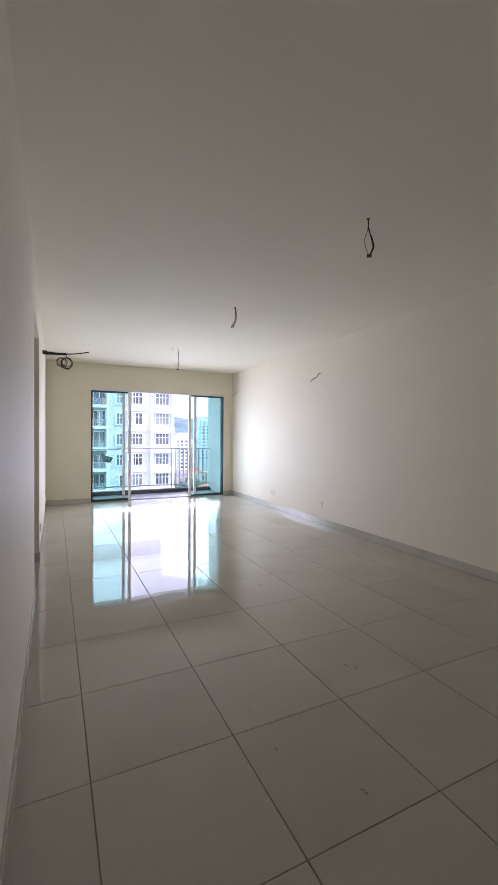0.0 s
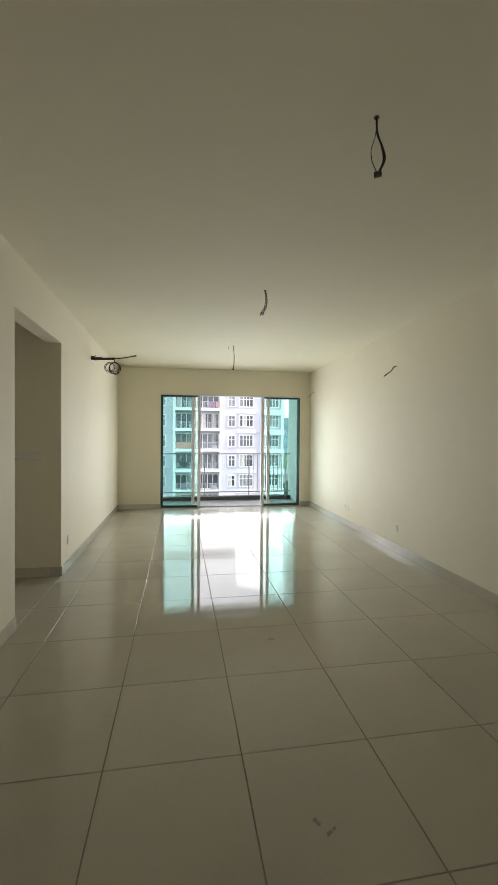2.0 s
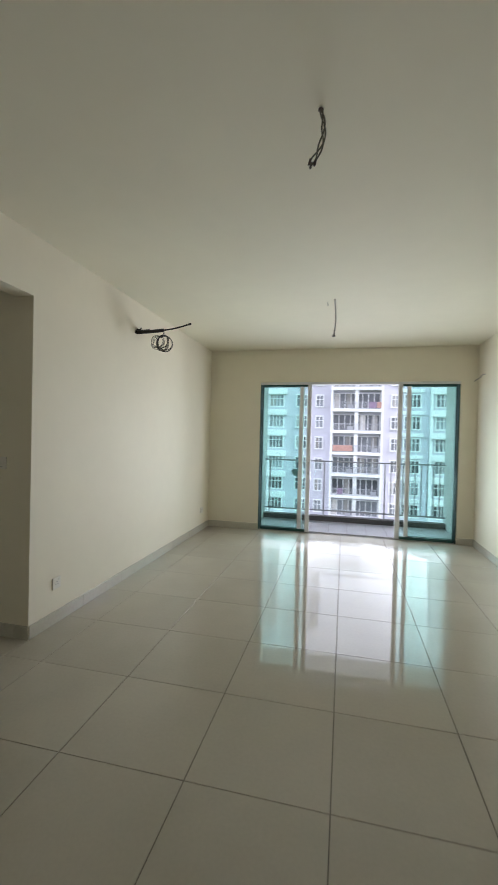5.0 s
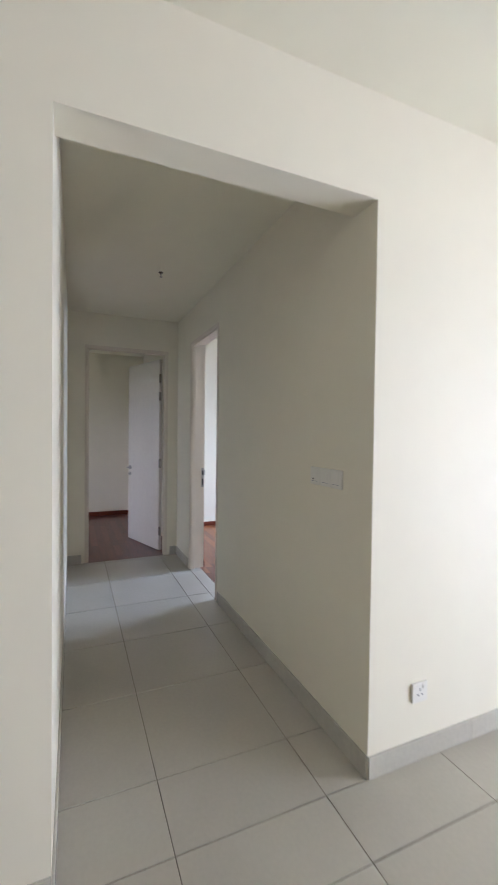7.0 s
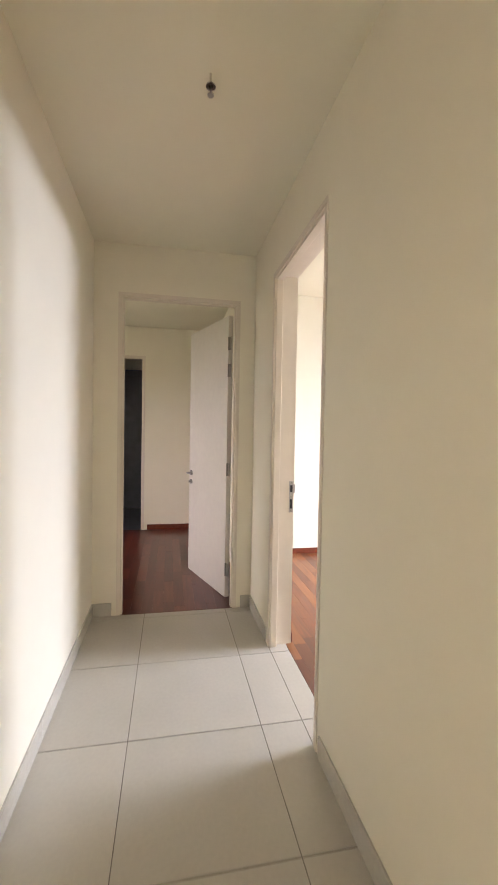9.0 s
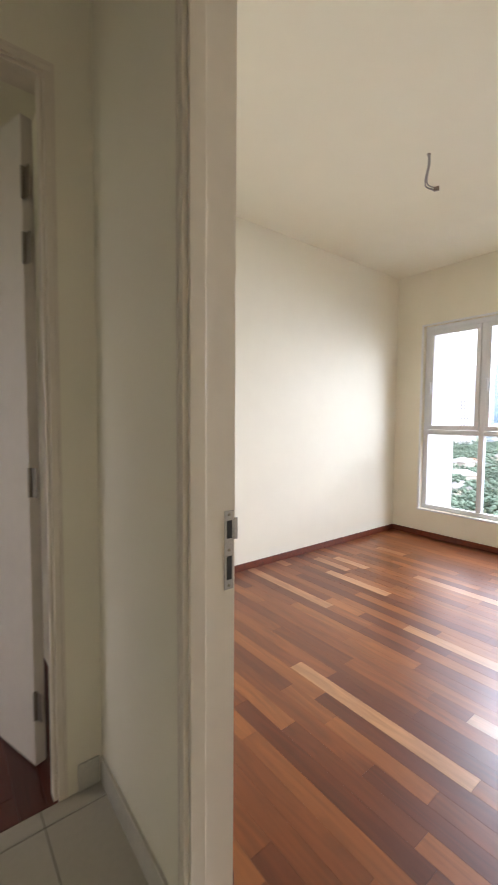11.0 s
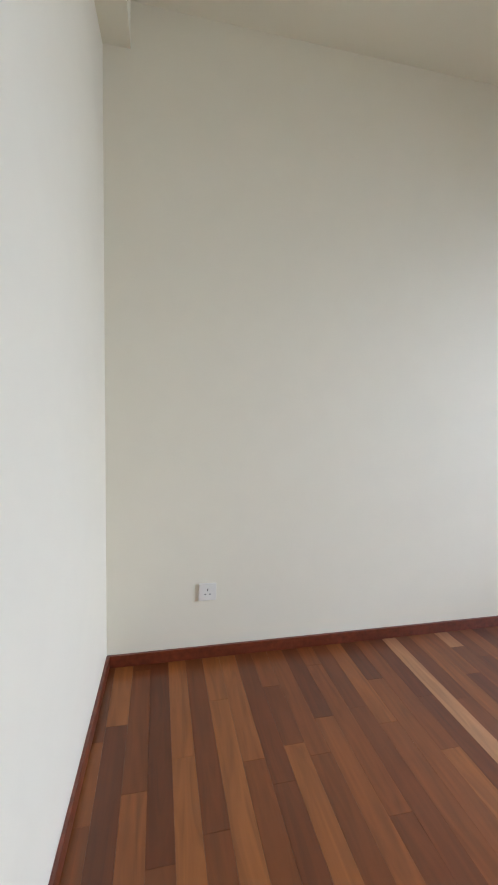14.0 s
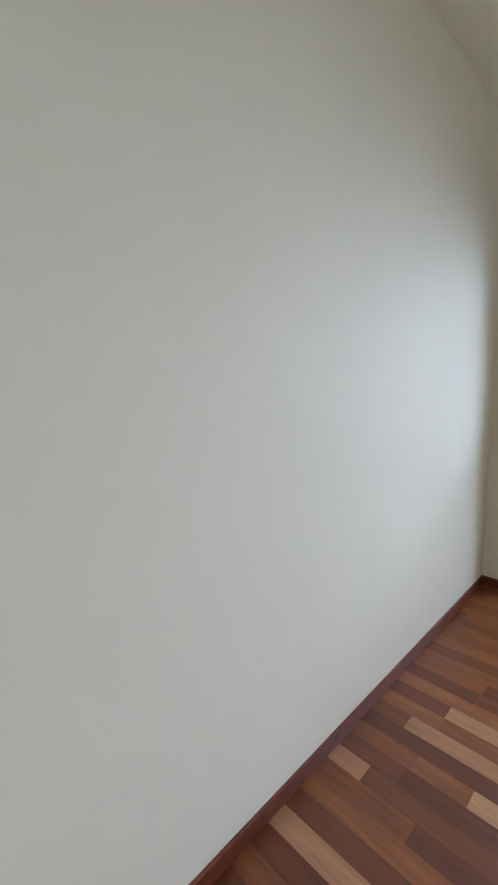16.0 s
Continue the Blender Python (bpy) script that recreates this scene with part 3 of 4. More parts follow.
bmesh.ops.recalc_face_normals(bm, faces=bm.faces)
tagged(part("exterior_arch", bm, OUT_WALL), "white rounded corner between fin and ledge outside", "wall", kind="structure")
win2 = empty("window_2", pose(0, MY0 - 0.075, 0), "white aluminium window of the far room", "window", kind="structure")
for r in ((-6.6, -4.8, 0.35, 0.4), (-6.6, -4.8, 2.2, 2.25), (-6.6, -6.55, 0.4, 2.2), (-4.85, -4.8, 0.4, 2.2), (-5.725, -5.675, 0.4, 2.2)):
    part("window_frame", box(r[0], r[1], -0.03, 0.03, r[2], r[3], 0.003), ALU, win2)


# ---- skirtings ----
def skirting(name, axis, face, way, spans, high, thick, length, mat, label):
    """Skirting along a wall face; way is the side that the room lies on. Laid in lengths, each a piece."""
    thing = empty(name, pose(0, 0, 0), label, "skirting", kind="structure")
    made = {}
    for a0, a1 in spans:
        a = a0
        while a < a1 - 0.01:
            b = min(a + length, a1)
            w = round(b - a, 3)
            if w not in made:
                bm = bmesh.new()
                lo, hi = sorted((0.0005 * way, thick * way))
                if axis == "x":
                    add_box(bm, lo, hi, 0.0008, w - 0.0008, 0.001, high, 0.0015)
                else:
                    add_box(bm, 0.0008, w - 0.0008, lo, hi, 0.001, high, 0.0015)
                made[w] = mesh_of("skirting_tile", bm, mat)
            piece("skirting_length", made[w], thing, (face, a, 0) if axis == "x" else (a, face, 0))
            a = b
    return thing


TS = ("grey porcelain tile skirting along the wall",)
SK = 0.095
skirting("baseboard_west", "x", XL, 1, [(YB, HS), (HN, YF)], SK, 0.01, 0.6, SKIRT_TILE, TS[0])
skirting("baseboard_east", "x", XR, -1, [(YB, YF)], SK, 0.01, 0.6, SKIRT_TILE, TS[0])
skirting("baseboard_north", "y", YF, -1, [(XL + 0.01, -0.07), (2.78, XR - 0.01)], SK, 0.01, 0.6, SKIRT_TILE, TS[0])
skirting("baseboard_hall_south", "y", HS, 1, [(XE, XL)], SK, 0.01, 0.6, SKIRT_TILE, TS[0])
skirting("baseboard_hall_north", "y", HN, -1, [(XE + 0.01, D2A - 0.032), (D2B + 0.032, XL)], SK, 0.01, 0.6, SKIRT_TILE, TS[0])
skirting("baseboard_hall_end", "x", XE, 1, [(HS + 0.01, D1A - 0.032), (D1B + 0.032, HN - 0.01)], SK, 0.01, 0.6, SKIRT_TILE, TS[0])
WS = "red-brown timber skirting along the bedroom wall"
skirting("baseboard_bedroom_west", "x", BX0, 1, [(BY0, BY1)], 0.06, 0.014, 2.4, SKIRT_WOOD, WS)
skirting("baseboard_bedroom_north", "y", BY1, -1, [(BX0 + 0.014, BX1 - 0.014)], 0.06, 0.014, 2.4, SKIRT_WOOD, WS)
base_s = skirting("baseboard_bedroom_south", "y", 0, 1, [(0, D2A - BX0 - 0.004)], 0.06, 0.014, 2.4, SKIRT_WOOD, WS)
base_s.matrix_world = pose(BX0, BY0, 0, 0, 0, -math.degrees(math.atan2(BY0 - WALL_N, D2A - BX0)))
skirting("baseboard_bedroom_east", "x", BX1, -1, [(BY0, BY1)], 0.06, 0.014, 2.4, SKIRT_WOOD, WS)
skirting("baseboard_master", "x", MX0, 1, [(MY0, 1.91), (2.88, HN)], 0.07, 0.014, 2.4, SKIRT_WOOD, "dark timber skirting in the far room")


# ---- sockets and switches ----
def socket(m, label):
    thing = empty("wall_socket", m, label, "socket", group="wall sockets")
    part("faceplate", box(-0.043, 0.043, -0.011, -0.0005, -0.043, 0.043, 0.003), PLASTIC, thing)
    for x, z, w, h in ((0, 0.012, 0.004, 0.010), (-0.011, -0.010, 0.008, 0.004), (0.011, -0.010, 0.008, 0.004)):
        part("pin_hole", box(x - w / 2, x + w / 2, -0.0122, -0.0112, z - h / 2, z + h / 2), SLOT, thing)
    part("rocker", box(0.014, 0.028, -0.0145, -0.0112, 0.018, 0.032, 0.001), PLASTIC, thing)
    return thing


socket(pose(BX0, 4.481, 0.339, 0, 0, 90), "white plastic socket low on the bedroom wall")
socket(pose(XL, 4.07, 0.305, 0, 0, 90), "white plastic socket low on the living room wall")
socket(pose(XL, 7.28, 0.305, 0, 0, 90), "white plastic socket near the balcony doors")
socket(pose(XR, 4.13, 0.305, 0, 0, -90), "white plastic socket low on the living room wall")
socket(pose(XR, 5.62, 0.30, 0, 0, -90), "white plastic socket low on the living room wall")
socket(pose(XR, 5.74, 0.30, 0, 0, -90), "white plastic socket low on the living room wall")

bank = empty("light_switch", pose(-1.20, HN, 1.215), "row of white plastic light switches on the hall wall", "switch")
for k in range(3):
    x = -0.088 + 0.088 * k
    plate_ob = part("faceplate", box(x - 0.0435, x + 0.0435, -0.010, -0.0005, -0.0435, 0.0435, 0.003), PLASTIC, bank)
    part("rocker", box(x - 0.026, x + 0.026, -0.0125, -0.0102, -0.026, 0.03, 0.001), PLASTIC, plate_ob)
    # raised grey strip stands for the shadow line along the rocker's lower edge
    part("shadow_gap", box(x - 0.024, x + 0.024, -0.0132, -0.0126, -0.0265, -0.0245), RAIL, plate_ob)
    if k == 0:
        part("indicator", box(x - 0.018, x - 0.008, -0.0136, -0.0126, -0.018, -0.012), SLOT, plate_ob)


# ---- loose cables ----
def ceiling_cable(m, cords, block, label, cord_mat, thick=0.0035, block_mat=CONNECTOR):
    thing = empty("ceiling_cable", m, label, "cable", group="hanging light cables")
    for c in cords:
        part("cord", tube(bmesh.new(), curve_points(c, 8), thick), cord_mat, thing, smooth=True)
    bm = bmesh.new()
    bx, by, bz, s = block
    for i in (-1, 0, 1):
        add_box(bm, bx + i * 0.0105 - 0.005, bx + i * 0.0105 + 0.005, by - 0.008, by + 0.008, bz - s, bz, 0.0015)
    part("terminal_block", bm, block_mat, thing)
    bm = bmesh.new()
    bmesh.ops.create_cone(bm, cap_ends=True, segments=16, radius1=0.012, radius2=0.010, depth=0.004, matrix=pose(0, 0, -0.002))
    part("ceiling_hole", bm, block_mat, thing)
    return thing


ceiling_cable(pose(1.13, 1.03, LIV_Z, 0, 0, -38), [[(0, 0, 0), (0.004, 0, -0.07), (0.028, 0, -0.14), (0.036, 0, -0.19), (0.015, 0, -0.235)], [(0.001, 0.004, 0), (0.003, 0.002, -0.06), (0.022, 0.004, -0.13), (0.030, 0, -0.19), (0.012, 0, -0.235)]], (0.008, 0, -0.232, 0.02), "black looped cable with terminal block hanging from ceiling", BLACK, 0.0038)
loop_cable = bpy.data.objects["ceiling_cable"]
part("thin_wire", tube(bmesh.new(), curve_points([(0, 0, -0.05), (-0.006, 0, -0.085), (-0.021, 0.003, -0.13), (-0.016, 0, -0.18), (0.004, 0, -0.235)], 8), 0.0018), BLACK, loop_cable, smooth=True)


def twisted(points, strands, radius, turns):
    """Strands wound round one another along a smooth line, opening out towards the lower end."""
    line = curve_points(points, 10)
    n = len(line) - 1
    return [[tuple(p + Vector((radius * (0.5 + i / n) * math.cos(turns * math.tau * i / n + k * math.tau / strands), radius * (0.5 + i / n) * math.sin(turns * math.tau * i / n + k * math.tau / strands), 0))) for i, p in enumerate(line) if i % 3 == 0] for k in range(strands)]


def twisted_cable(m, points, label):
    """Three wound wires, each with its own end sleeve."""
    thing = empty("ceiling_cable", m, label, "cable", group="hanging light cables")
    for c in twisted(points, 3, 0.0085, 1.3):
        part("cord", tube(bmesh.new(), curve_points(c, 4), 0.0033), OLIVE_WIRE, thing, smooth=True)
        end = Vector(c[-1])
        part("sleeve", tube(bmesh.new(), [end + Vector((0.002, 0, 0.012)), end + Vector((-0.004, 0, -0.012))], 0.0052, 8), CONNECTOR, thing, "dark brown end sleeve", smooth=True)
    bm = bmesh.new()
    bmesh.ops.create_cone(bm, cap_ends=True, segments=16, radius1=0.012, radius2=0.010, depth=0.004, matrix=pose(0, 0, -0.002))
    part("ceiling_hole", bm, CONNECTOR, thing)
    return thing


twisted_cable(pose(1.085, 3.11, LIV_Z, 0, 0, 4), [(0, 0, 0), (0.012, 0, -0.065), (0.006, 0, -0.14), (-0.030, 0, -0.218)], "three olive wires wound together hanging from ceiling")
ceiling_cable(pose(1.09, 5.44, LIV_Z, 0, 0, 0), [[(0, 0, 0), (0.010, 0, -0.13), (0.010, 0, -0.25), (-0.006, 0, -0.35)], [(0, 0.004, 0), (0.013, 0.004, -0.13), (0.012, 0, -0.25), (0.002, 0, -0.35)]], (-0.002, 0, -0.345, 0.012), "thin grey cable hanging from ceiling", BLACK)
ceiling_cable(pose(-4.215, 5.77, BED_Z, 0, 0, 24), [[(0, 0, 0), (0.002, 0.012, -0.05), (-0.016, 0.06, -0.11), (-0.02, 0.09, -0.142), (0.03, 0.105, -0.165)], [(0.004, 0.003, 0), (0.006, 0.015, -0.05), (-0.012, 0.064, -0.105), (-0.008, 0.094, -0.132), (0.035, 0.105, -0.158)], [(-0.002, -0.003, 0), (-0.003, 0.01, -0.06), (-0.022, 0.056, -0.12), (-0.014, 0.086, -0.15), (0.032, 0.105, -0.172)]], (0.040, 0.105, -0.150, 0.024), "pale grey bent cable with terminal block on bedroom ceiling", GREY_WIRE, 0.0035, BLOCK)
screw_hook = empty("ceiling_hook", pose(1.02, 5.50, LIV_Z), "small bare hook beside the ceiling cable", "hook")
part("hook", tube(bmesh.new(), curve_points([(0, 0, 0), (0, 0, -0.02), (0.006, 0, -0.03), (0, 0, -0.04)], 6), 0.003), GREY_WIRE, screw_hook, smooth=True)

for y0, z0, dy, dz, lab in ((4.17, 2.325, 0.30, -0.11, "short dark cable sticking out of the wall"), (7.35, 2.335, 0.22, -0.08, "short grey cable sticking out of the wall")):
    wc = empty("wall_cable", pose(XR, y0, z0), lab, "cable")
    pts = [(0.004, 0, 0), (-0.03, 0.0, -0.005), (-0.05, dy * 0.12, dz * 0.5), (-0.07, dy * 0.3, dz * 0.7), (-0.10, dy * 0.42, dz * 1.0)]
    mat_c = BLACK if y0 < 5 else GREY_WIRE
    part("cord", tube(bmesh.new(), curve_points(pts, 8), 0.004), mat_c, wc, smooth=True)
    part("cord", tube(bmesh.new(), curve_points([(a, b + 0.006, c + 0.006) for a, b, c in pts], 8), 0.003), mat_c, wc, smooth=True)

# insulated pipe with coiled cable for an air conditioner
pipe = empty("aircon_pipe", pose(XL, 5.2, 2.475), "black insulated pipe with a coiled cable, out of the wall", "pipe")
part("insulation", tube(bmesh.new(), curve_points([(-0.005, 0, 0), (0.04, 0, -0.004), (0.16, 0, -0.002), (0.30, 0, 0.006)], 10), 0.017, 12), BLACK, pipe, smooth=True)
part("insulation", tube(bmesh.new(), curve_points([(-0.005, 0.02, 0.03), (0.03, 0.02, 0.02), (0.06, 0.018, 0.012), (0.14, 0.018, 0.014)], 10), 0.013, 10), BLACK, pipe, smooth=True)
part("pipe_end", tube(bmesh.new(), curve_points([(0.29, 0, 0.006), (0.38, 0, 0.014), (0.47, 0, 0.03), (0.575, 0, 0.055)], 10), 0.0075, 10), BLACK, pipe, smooth=True)
part("pipe_cap", tube(bmesh.new(), [(0.565, 0, 0.0525), (0.59, 0, 0.058)], 0.010, 10), BLACK, pipe, smooth=True)
part("cable_tie", tube(bmesh.new(), curve_points([(0.30, 0, -0.004), (0.303, 0.002, -0.03), (0.298, 0, -0.05)], 6), 0.004), BLACK, pipe, smooth=True)
part("pipe_end", tube(bmesh.new(), curve_points([(0.0, 0.01, 0.012), (0.03, 0.012, 0.02), (0.05, 0.02, 0.045)], 6), 0.006, 8), BLACK, pipe, smooth=True)
part("pipe_end", tube(bmesh.new(), curve_points([(0.0, -0.012, -0.012), (0.03, -0.018, -0.022), (0.075, -0.016, -0.024)], 6), 0.006, 8), BLACK, pipe, smooth=True)
rnd = random.Random(4)
for k in range(9):
    main = k < 5
    r = rnd.uniform(0.066, 0.080) if main else rnd.uniform(0.058, 0.072)
    tilt, turn_z = rnd.uniform(-26, 26), rnd.uniform(-40, 35)
    m = pose((0.31 if main else 0.245) + rnd.uniform(-0.014, 0.012), rnd.uniform(-0.02, 0.02), -0.045 - r, tilt, 0, turn_z)
    ring = [m @ Vector((r * math.sin(a), 0.004 * math.sin(3 * a), r * math.cos(a) * rnd.uniform(0.97, 1.03))) for a in [i * math.tau / 28 for i in range(29)]]
    part("coil", tube(bmesh.new(), ring, 0.0048 if main else 0.0026, 6), BLACK if k not in (3, 6, 8) else OLIVE_WIRE, pipe, smooth=True)

# sprinkler in the hall ceiling
spr = empty("sprinkler_head", pose(-2.75, 3.30, HALL_Z), "small dark sprinkler head under the hall ceiling", "sprinkler")
bm = bmesh.new()
part("stem", tube(bmesh.new(), [(0, 0, 0), (0, 0, -0.045)], 0.005, 12), CEIL, spr)
tube(bm, [(0, 0, -0.040), (0, 0, -0.056)], 0.007, 12)
bmesh.ops.create_cone(bm, cap_ends=True, segments=16, radius1=0.019, radius2=0.014, depth=0.006, matrix=pose(0, 0, -0.042))
part("body", bm, CONNECTOR, spr)
for s in (-1, 1):
    part("frame_arm", tube(bmesh.new(), curve_points([(s * 0.009, 0, -0.048), (s * 0.013, 0, -0.062), (s * 0.004, 0, -0.076)], 5), 0.0025), STEEL, spr)
bm = bmesh.new()
bmesh.ops.create_cone(bm, cap_ends=True, segments=16, radius1=0.012, radius2=0.012, depth=0.003, matrix=pose(0, 0, -0.077))
part("deflector", bm, STEEL, spr)


rnd = random.Random(31)
for sx, sy, sr in ((0.818, 0.83, 0.022), (0.873, 0.786, 0.024), (0.345, 0.116, 0.02), (0.14, 0.45, 0.016), (0.141, 0.724, 0.008), (0.968, 2.2, 0.03)):
    dirt = empty("dust_smudge", pose(sx, sy, 0.0002, 0, 0, rnd.uniform(0, 180)), "small grey dusty smudge on the floor tile", "stain", group="floor smudges")
    for q in range(3):
        bm = bmesh.new()
        ox, oy = rnd.gauss(0, sr * 0.5), rnd.gauss(0, sr * 0.4)
        ring_v = [bm.verts.new((ox + sr * rnd.uniform(0.25, 0.6) * math.cos(k * math.tau / 14), oy + sr * rnd.uniform(0.15, 0.4) * math.sin(k * math.tau / 14), 0.0004 + 0.0002 * q)) for k in range(14)]
        bm.faces.new(ring_v)
        part("speck", bm, SMUDGE, dirt)


# ---- outside: ground, buildings, trees ----
GZ = -38.0
bm = bmesh.new()
bmesh.ops.create_grid(bm, x_segments=8, y_segments=8, size=4000, matrix=pose(0, 600, GZ))
tagged(part("ground", bm, EARTH), "green and brown land far below the flat", "ground", kind="structure")

FY = 64.0
ST = 3.17
block = empty("apartment_building", pose(0, FY, GZ), "lilac-grey apartment block with white window frames", "building")


def facade_wall(x0, x1, roof):
    return box(x0, x1, 0, 14, 0, roof - GZ)


part("wall", facade_wall(-2.5, 16.7, 17.4), FACADE, block)
part("wall", facade_wall(-12.6, -2.5, 27.0), FACADE, block)
part("roof", box(-2.5, 17.0, -0.3, 14, 17.4 - GZ, 18.1 - GZ), FACADE_WHITE, block)
part("roof", box(-12.8, -2.2, -0.3, 14, 27.0 - GZ, 27.8 - GZ), FACADE_WHITE, block)


def window_meshes(w, h, cols, rows):
    cuts_x = [0.18 + (w - 0.36) * k / cols for k in range(cols + 1)]
    cuts_z = [0.18, *rows, h - 0.18]
    holes = [(p + 0.05 * (p > 0.2), q - 0.05 * (q < w - 0.2), u + 0.04 * (u > 0.2), v - 0.04 * (v < h - 0.2)) for p, q in zip(cuts_x, cuts_x[1:]) for u, v in zip(cuts_z, cuts_z[1:])]
    frame_bm = holed("y", -0.2, 0.02, 0, w, 0, h, holes)
    return mesh_of("window", frame_bm, FACADE_WHITE), mesh_of("pane", box(0.18, w - 0.18, -0.05, 0.0, 0.18, h - 0.18), FAR_GLASS), mesh_of("curtain", box(0.25, 0.25 + 0.3 * w, -0.075, -0.055, 0.2, h - 0.2), CURTAIN)


SMALL = window_meshes(1.3, 1.95, 2, (1.2,))
LARGE = window_meshes(2.4, 2.05, 4, (1.3,))
rnd = random.Random(11)
for k in range(-6, 8):
    z = 2.95 + k * ST - GZ
    for meshes, xs in ((SMALL, (-3.15, 7.7)), (LARGE, (-6.1, -10.25, 9.5, 13.7))):
        for x in xs:
            if x > -2.5 and k > 3:
                continue
            w_ob = piece("window", meshes[0], block, (x, 0, z))
            piece("pane", meshes[1], w_ob, (0, 0, 0))
            if rnd.random() < 0.35:
                piece("curtain", meshes[2], w_ob, (rnd.choice((0, 0.25)), 0, 0))

bal_frame = holed("y", -1.3, 0.0, 0, 7.4, 0.0, ST - 0.02, [(0.3, 7.1, 0.42, ST - 0.02)])
bal_frame = mesh_of("balcony", bal_frame, FACADE_WHITE)
bal_rail = holed("y", -1.26, -1.22, 0.3, 7.1, 0.42, 1.42, [(0.34 + k * 0.1932, 0.4932 + k * 0.1932, 0.48, 1.35) for k in range(35)])
bal_rail = mesh_of("balcony_rail", bal_rail, RAIL_GREY)
bal_glass = mesh_of("pane", box(0.35, 7.05, -0.06, -0.01, 0.5, 2.75), FAR_GLASS)
bal_bars = holed("y", -0.14, -0.06, 0.32, 7.08, 0.42, 2.8, [(0.42 + k * 0.83, 1.15 + k * 0.83, 0.5, 2.7) for k in range(8)])
bal_bars = mesh_of("door_frame", bal_bars, FACADE_WHITE)
bal_pier = mesh_of("divider", box(3.4, 3.95, -1.19, -0.145, 0.42, ST - 0.03), FACADE_WHITE)
bal_cur = mesh_of("curtain", box(0, 0.8, -0.1, -0.065, 0.45, 2.7), CURTAIN)
bal_aircon = mesh_of("aircon_unit", box(0, 0.8, -0.9, -0.5, 0.43, 1.05), RAIL_GREY)
for k in range(-6, 8):
    if k > 3:
        continue
    b_ob = piece("balcony", bal_frame, block, (-0.8, 0, 2.3 + k * ST - GZ))
    for me in (bal_rail, bal_glass, bal_bars, bal_pier):
        piece(me.name, me, b_ob, (0, 0, 0))
    for x in (0.5, 2.2, 4.2, 5.9):
        if rnd.random() < 0.5:
            piece("curtain", bal_cur, b_ob, (x, 0, 0))
    piece("aircon_unit", bal_aircon, b_ob, (rnd.choice((2.4, 5.9)), 0, 0))
for kk, x0, x1, mat_c in ((-1, -0.4, 2.4, CLOTH_A), (1, 4.6, 5.6, CLOTH_B), (1, 5.7, 6.3, CLOTH_A), (-3, 0.4, 1.2, CLOTH_B)):
    part("laundry", box(x0, x1, -1.36, -1.29, 2.3 + kk * ST - GZ + 0.55, 2.3 + kk * ST - GZ + 1.4), mat_c, block, "faded cloth over a balcony rail")
for k in range(-6, 4):
    z = 2.3 + k * ST - GZ
    part("band", box(13.2, 16.9, -0.45, -0.001, z - 0.55, z + 0.35), FACADE_WHITE, block)
    part("band", box(9.2, 12.2, -0.3, -0.001, z - 0.3, z + 0.2), FACADE_WHITE, block)
    part("band", box(-10.6, -7.5, -0.45, -0.001, z - 0.55, z + 0.35), FACADE_WHITE, block)
for x in (13.25, 16.55):
    part("pier", box(x - 0.2, x + 0.2, -0.40, -0.002, 0, 17.4 - GZ), FACADE_WHITE, block)


def tower(x, y, wide, deep, top, mat, stripe, n, label, rows=0, row_mat=None):
    """A far tower: body, roof cap and upright fins, with window bands when rows are given."""
    thing = empty("tower_block", pose(x, y, GZ), label, "building", group="far towers")
    h = top - GZ
    part("wall", box(-wide / 2, wide / 2, 0, deep, 0, h), mat, thing)
    part("roof", box(-wide / 2 + 1, wide / 2 - 1, 2, deep - 2, h, h + 3), mat, thing)
    for k in range(n):
        fx = -wide / 2 + wide * (k + 0.5) / n
        part("fin", box(fx - wide / n * 0.25, fx + wide / n * 0.25, -0.8, -0.02, 2, h + 1), stripe, thing)
    for k in range(rows):
        z = 3 + (h - 6) * k / rows
        part("window_band", box(-wide / 2 + 0.5, wide / 2 - 0.5, -0.35, -0.01, z, z + (h - 6) / rows * 0.5), row_mat or FAR_GLASS, thing)
    return thing


tower(-245, 700, 22, 24, 112, PALE_TOWER, BLUE_GLASS, 3, "tall white tower with blue glass stripes")
tower(-218, 700, 25, 24, 106, PALE_TOWER, BLUE_GLASS, 4, "tall white tower with blue glass stripes")
tower(-285, 720, 16, 20, 99, BLUE_GLASS, GREY_TOWER, 3, "blue glass office tower seen far off", 24, GREY_TOWER)
tower(-311, 690, 20, 20, 87, GREY_TOWER, PALE_TOWER, 4, "grey-blue residential tower seen far off", 22)
tower(-318, 640, 26, 20, 40, PALE_TOWER, GREY_TOWER, 4, "white residential tower seen far off", 18)
tower(-196, 760, 24, 18, 36, PALE_TOWER, GREY_TOWER, 3, "pale mid-rise block far off", 12)
tower(-226, 660, 60, 25, -6, PALE_TOWER, GREY_TOWER, 8, "long white podium building", 5)
tower(-160, 820, 40, 22, 20, PALE_TOWER, GREY_TOWER, 5, "pale mid-rise block far off", 14)
tower(-120, 800, 30, 22, 64, GREY_TOWER, PALE_TOWER, 4, "grey-blue residential tower seen far off", 20)
tower(118, 400, 14, 14, 1.5, PALE_TOWER, FACADE, 3, "white and lilac residential block", 9)
tower(143, 400, 18, 16, 16.5, PALE_TOWER, GREY_TOWER, 4, "pale residential tower seen far off", 15)
tower(131, 430, 12, 16, -3, FACADE, PALE_TOWER, 3, "lilac residential block seen far off", 9)
tower(165, 460, 22, 16, 20, GREY_TOWER, PALE_TOWER, 4, "grey-blue residential tower seen far off", 15)

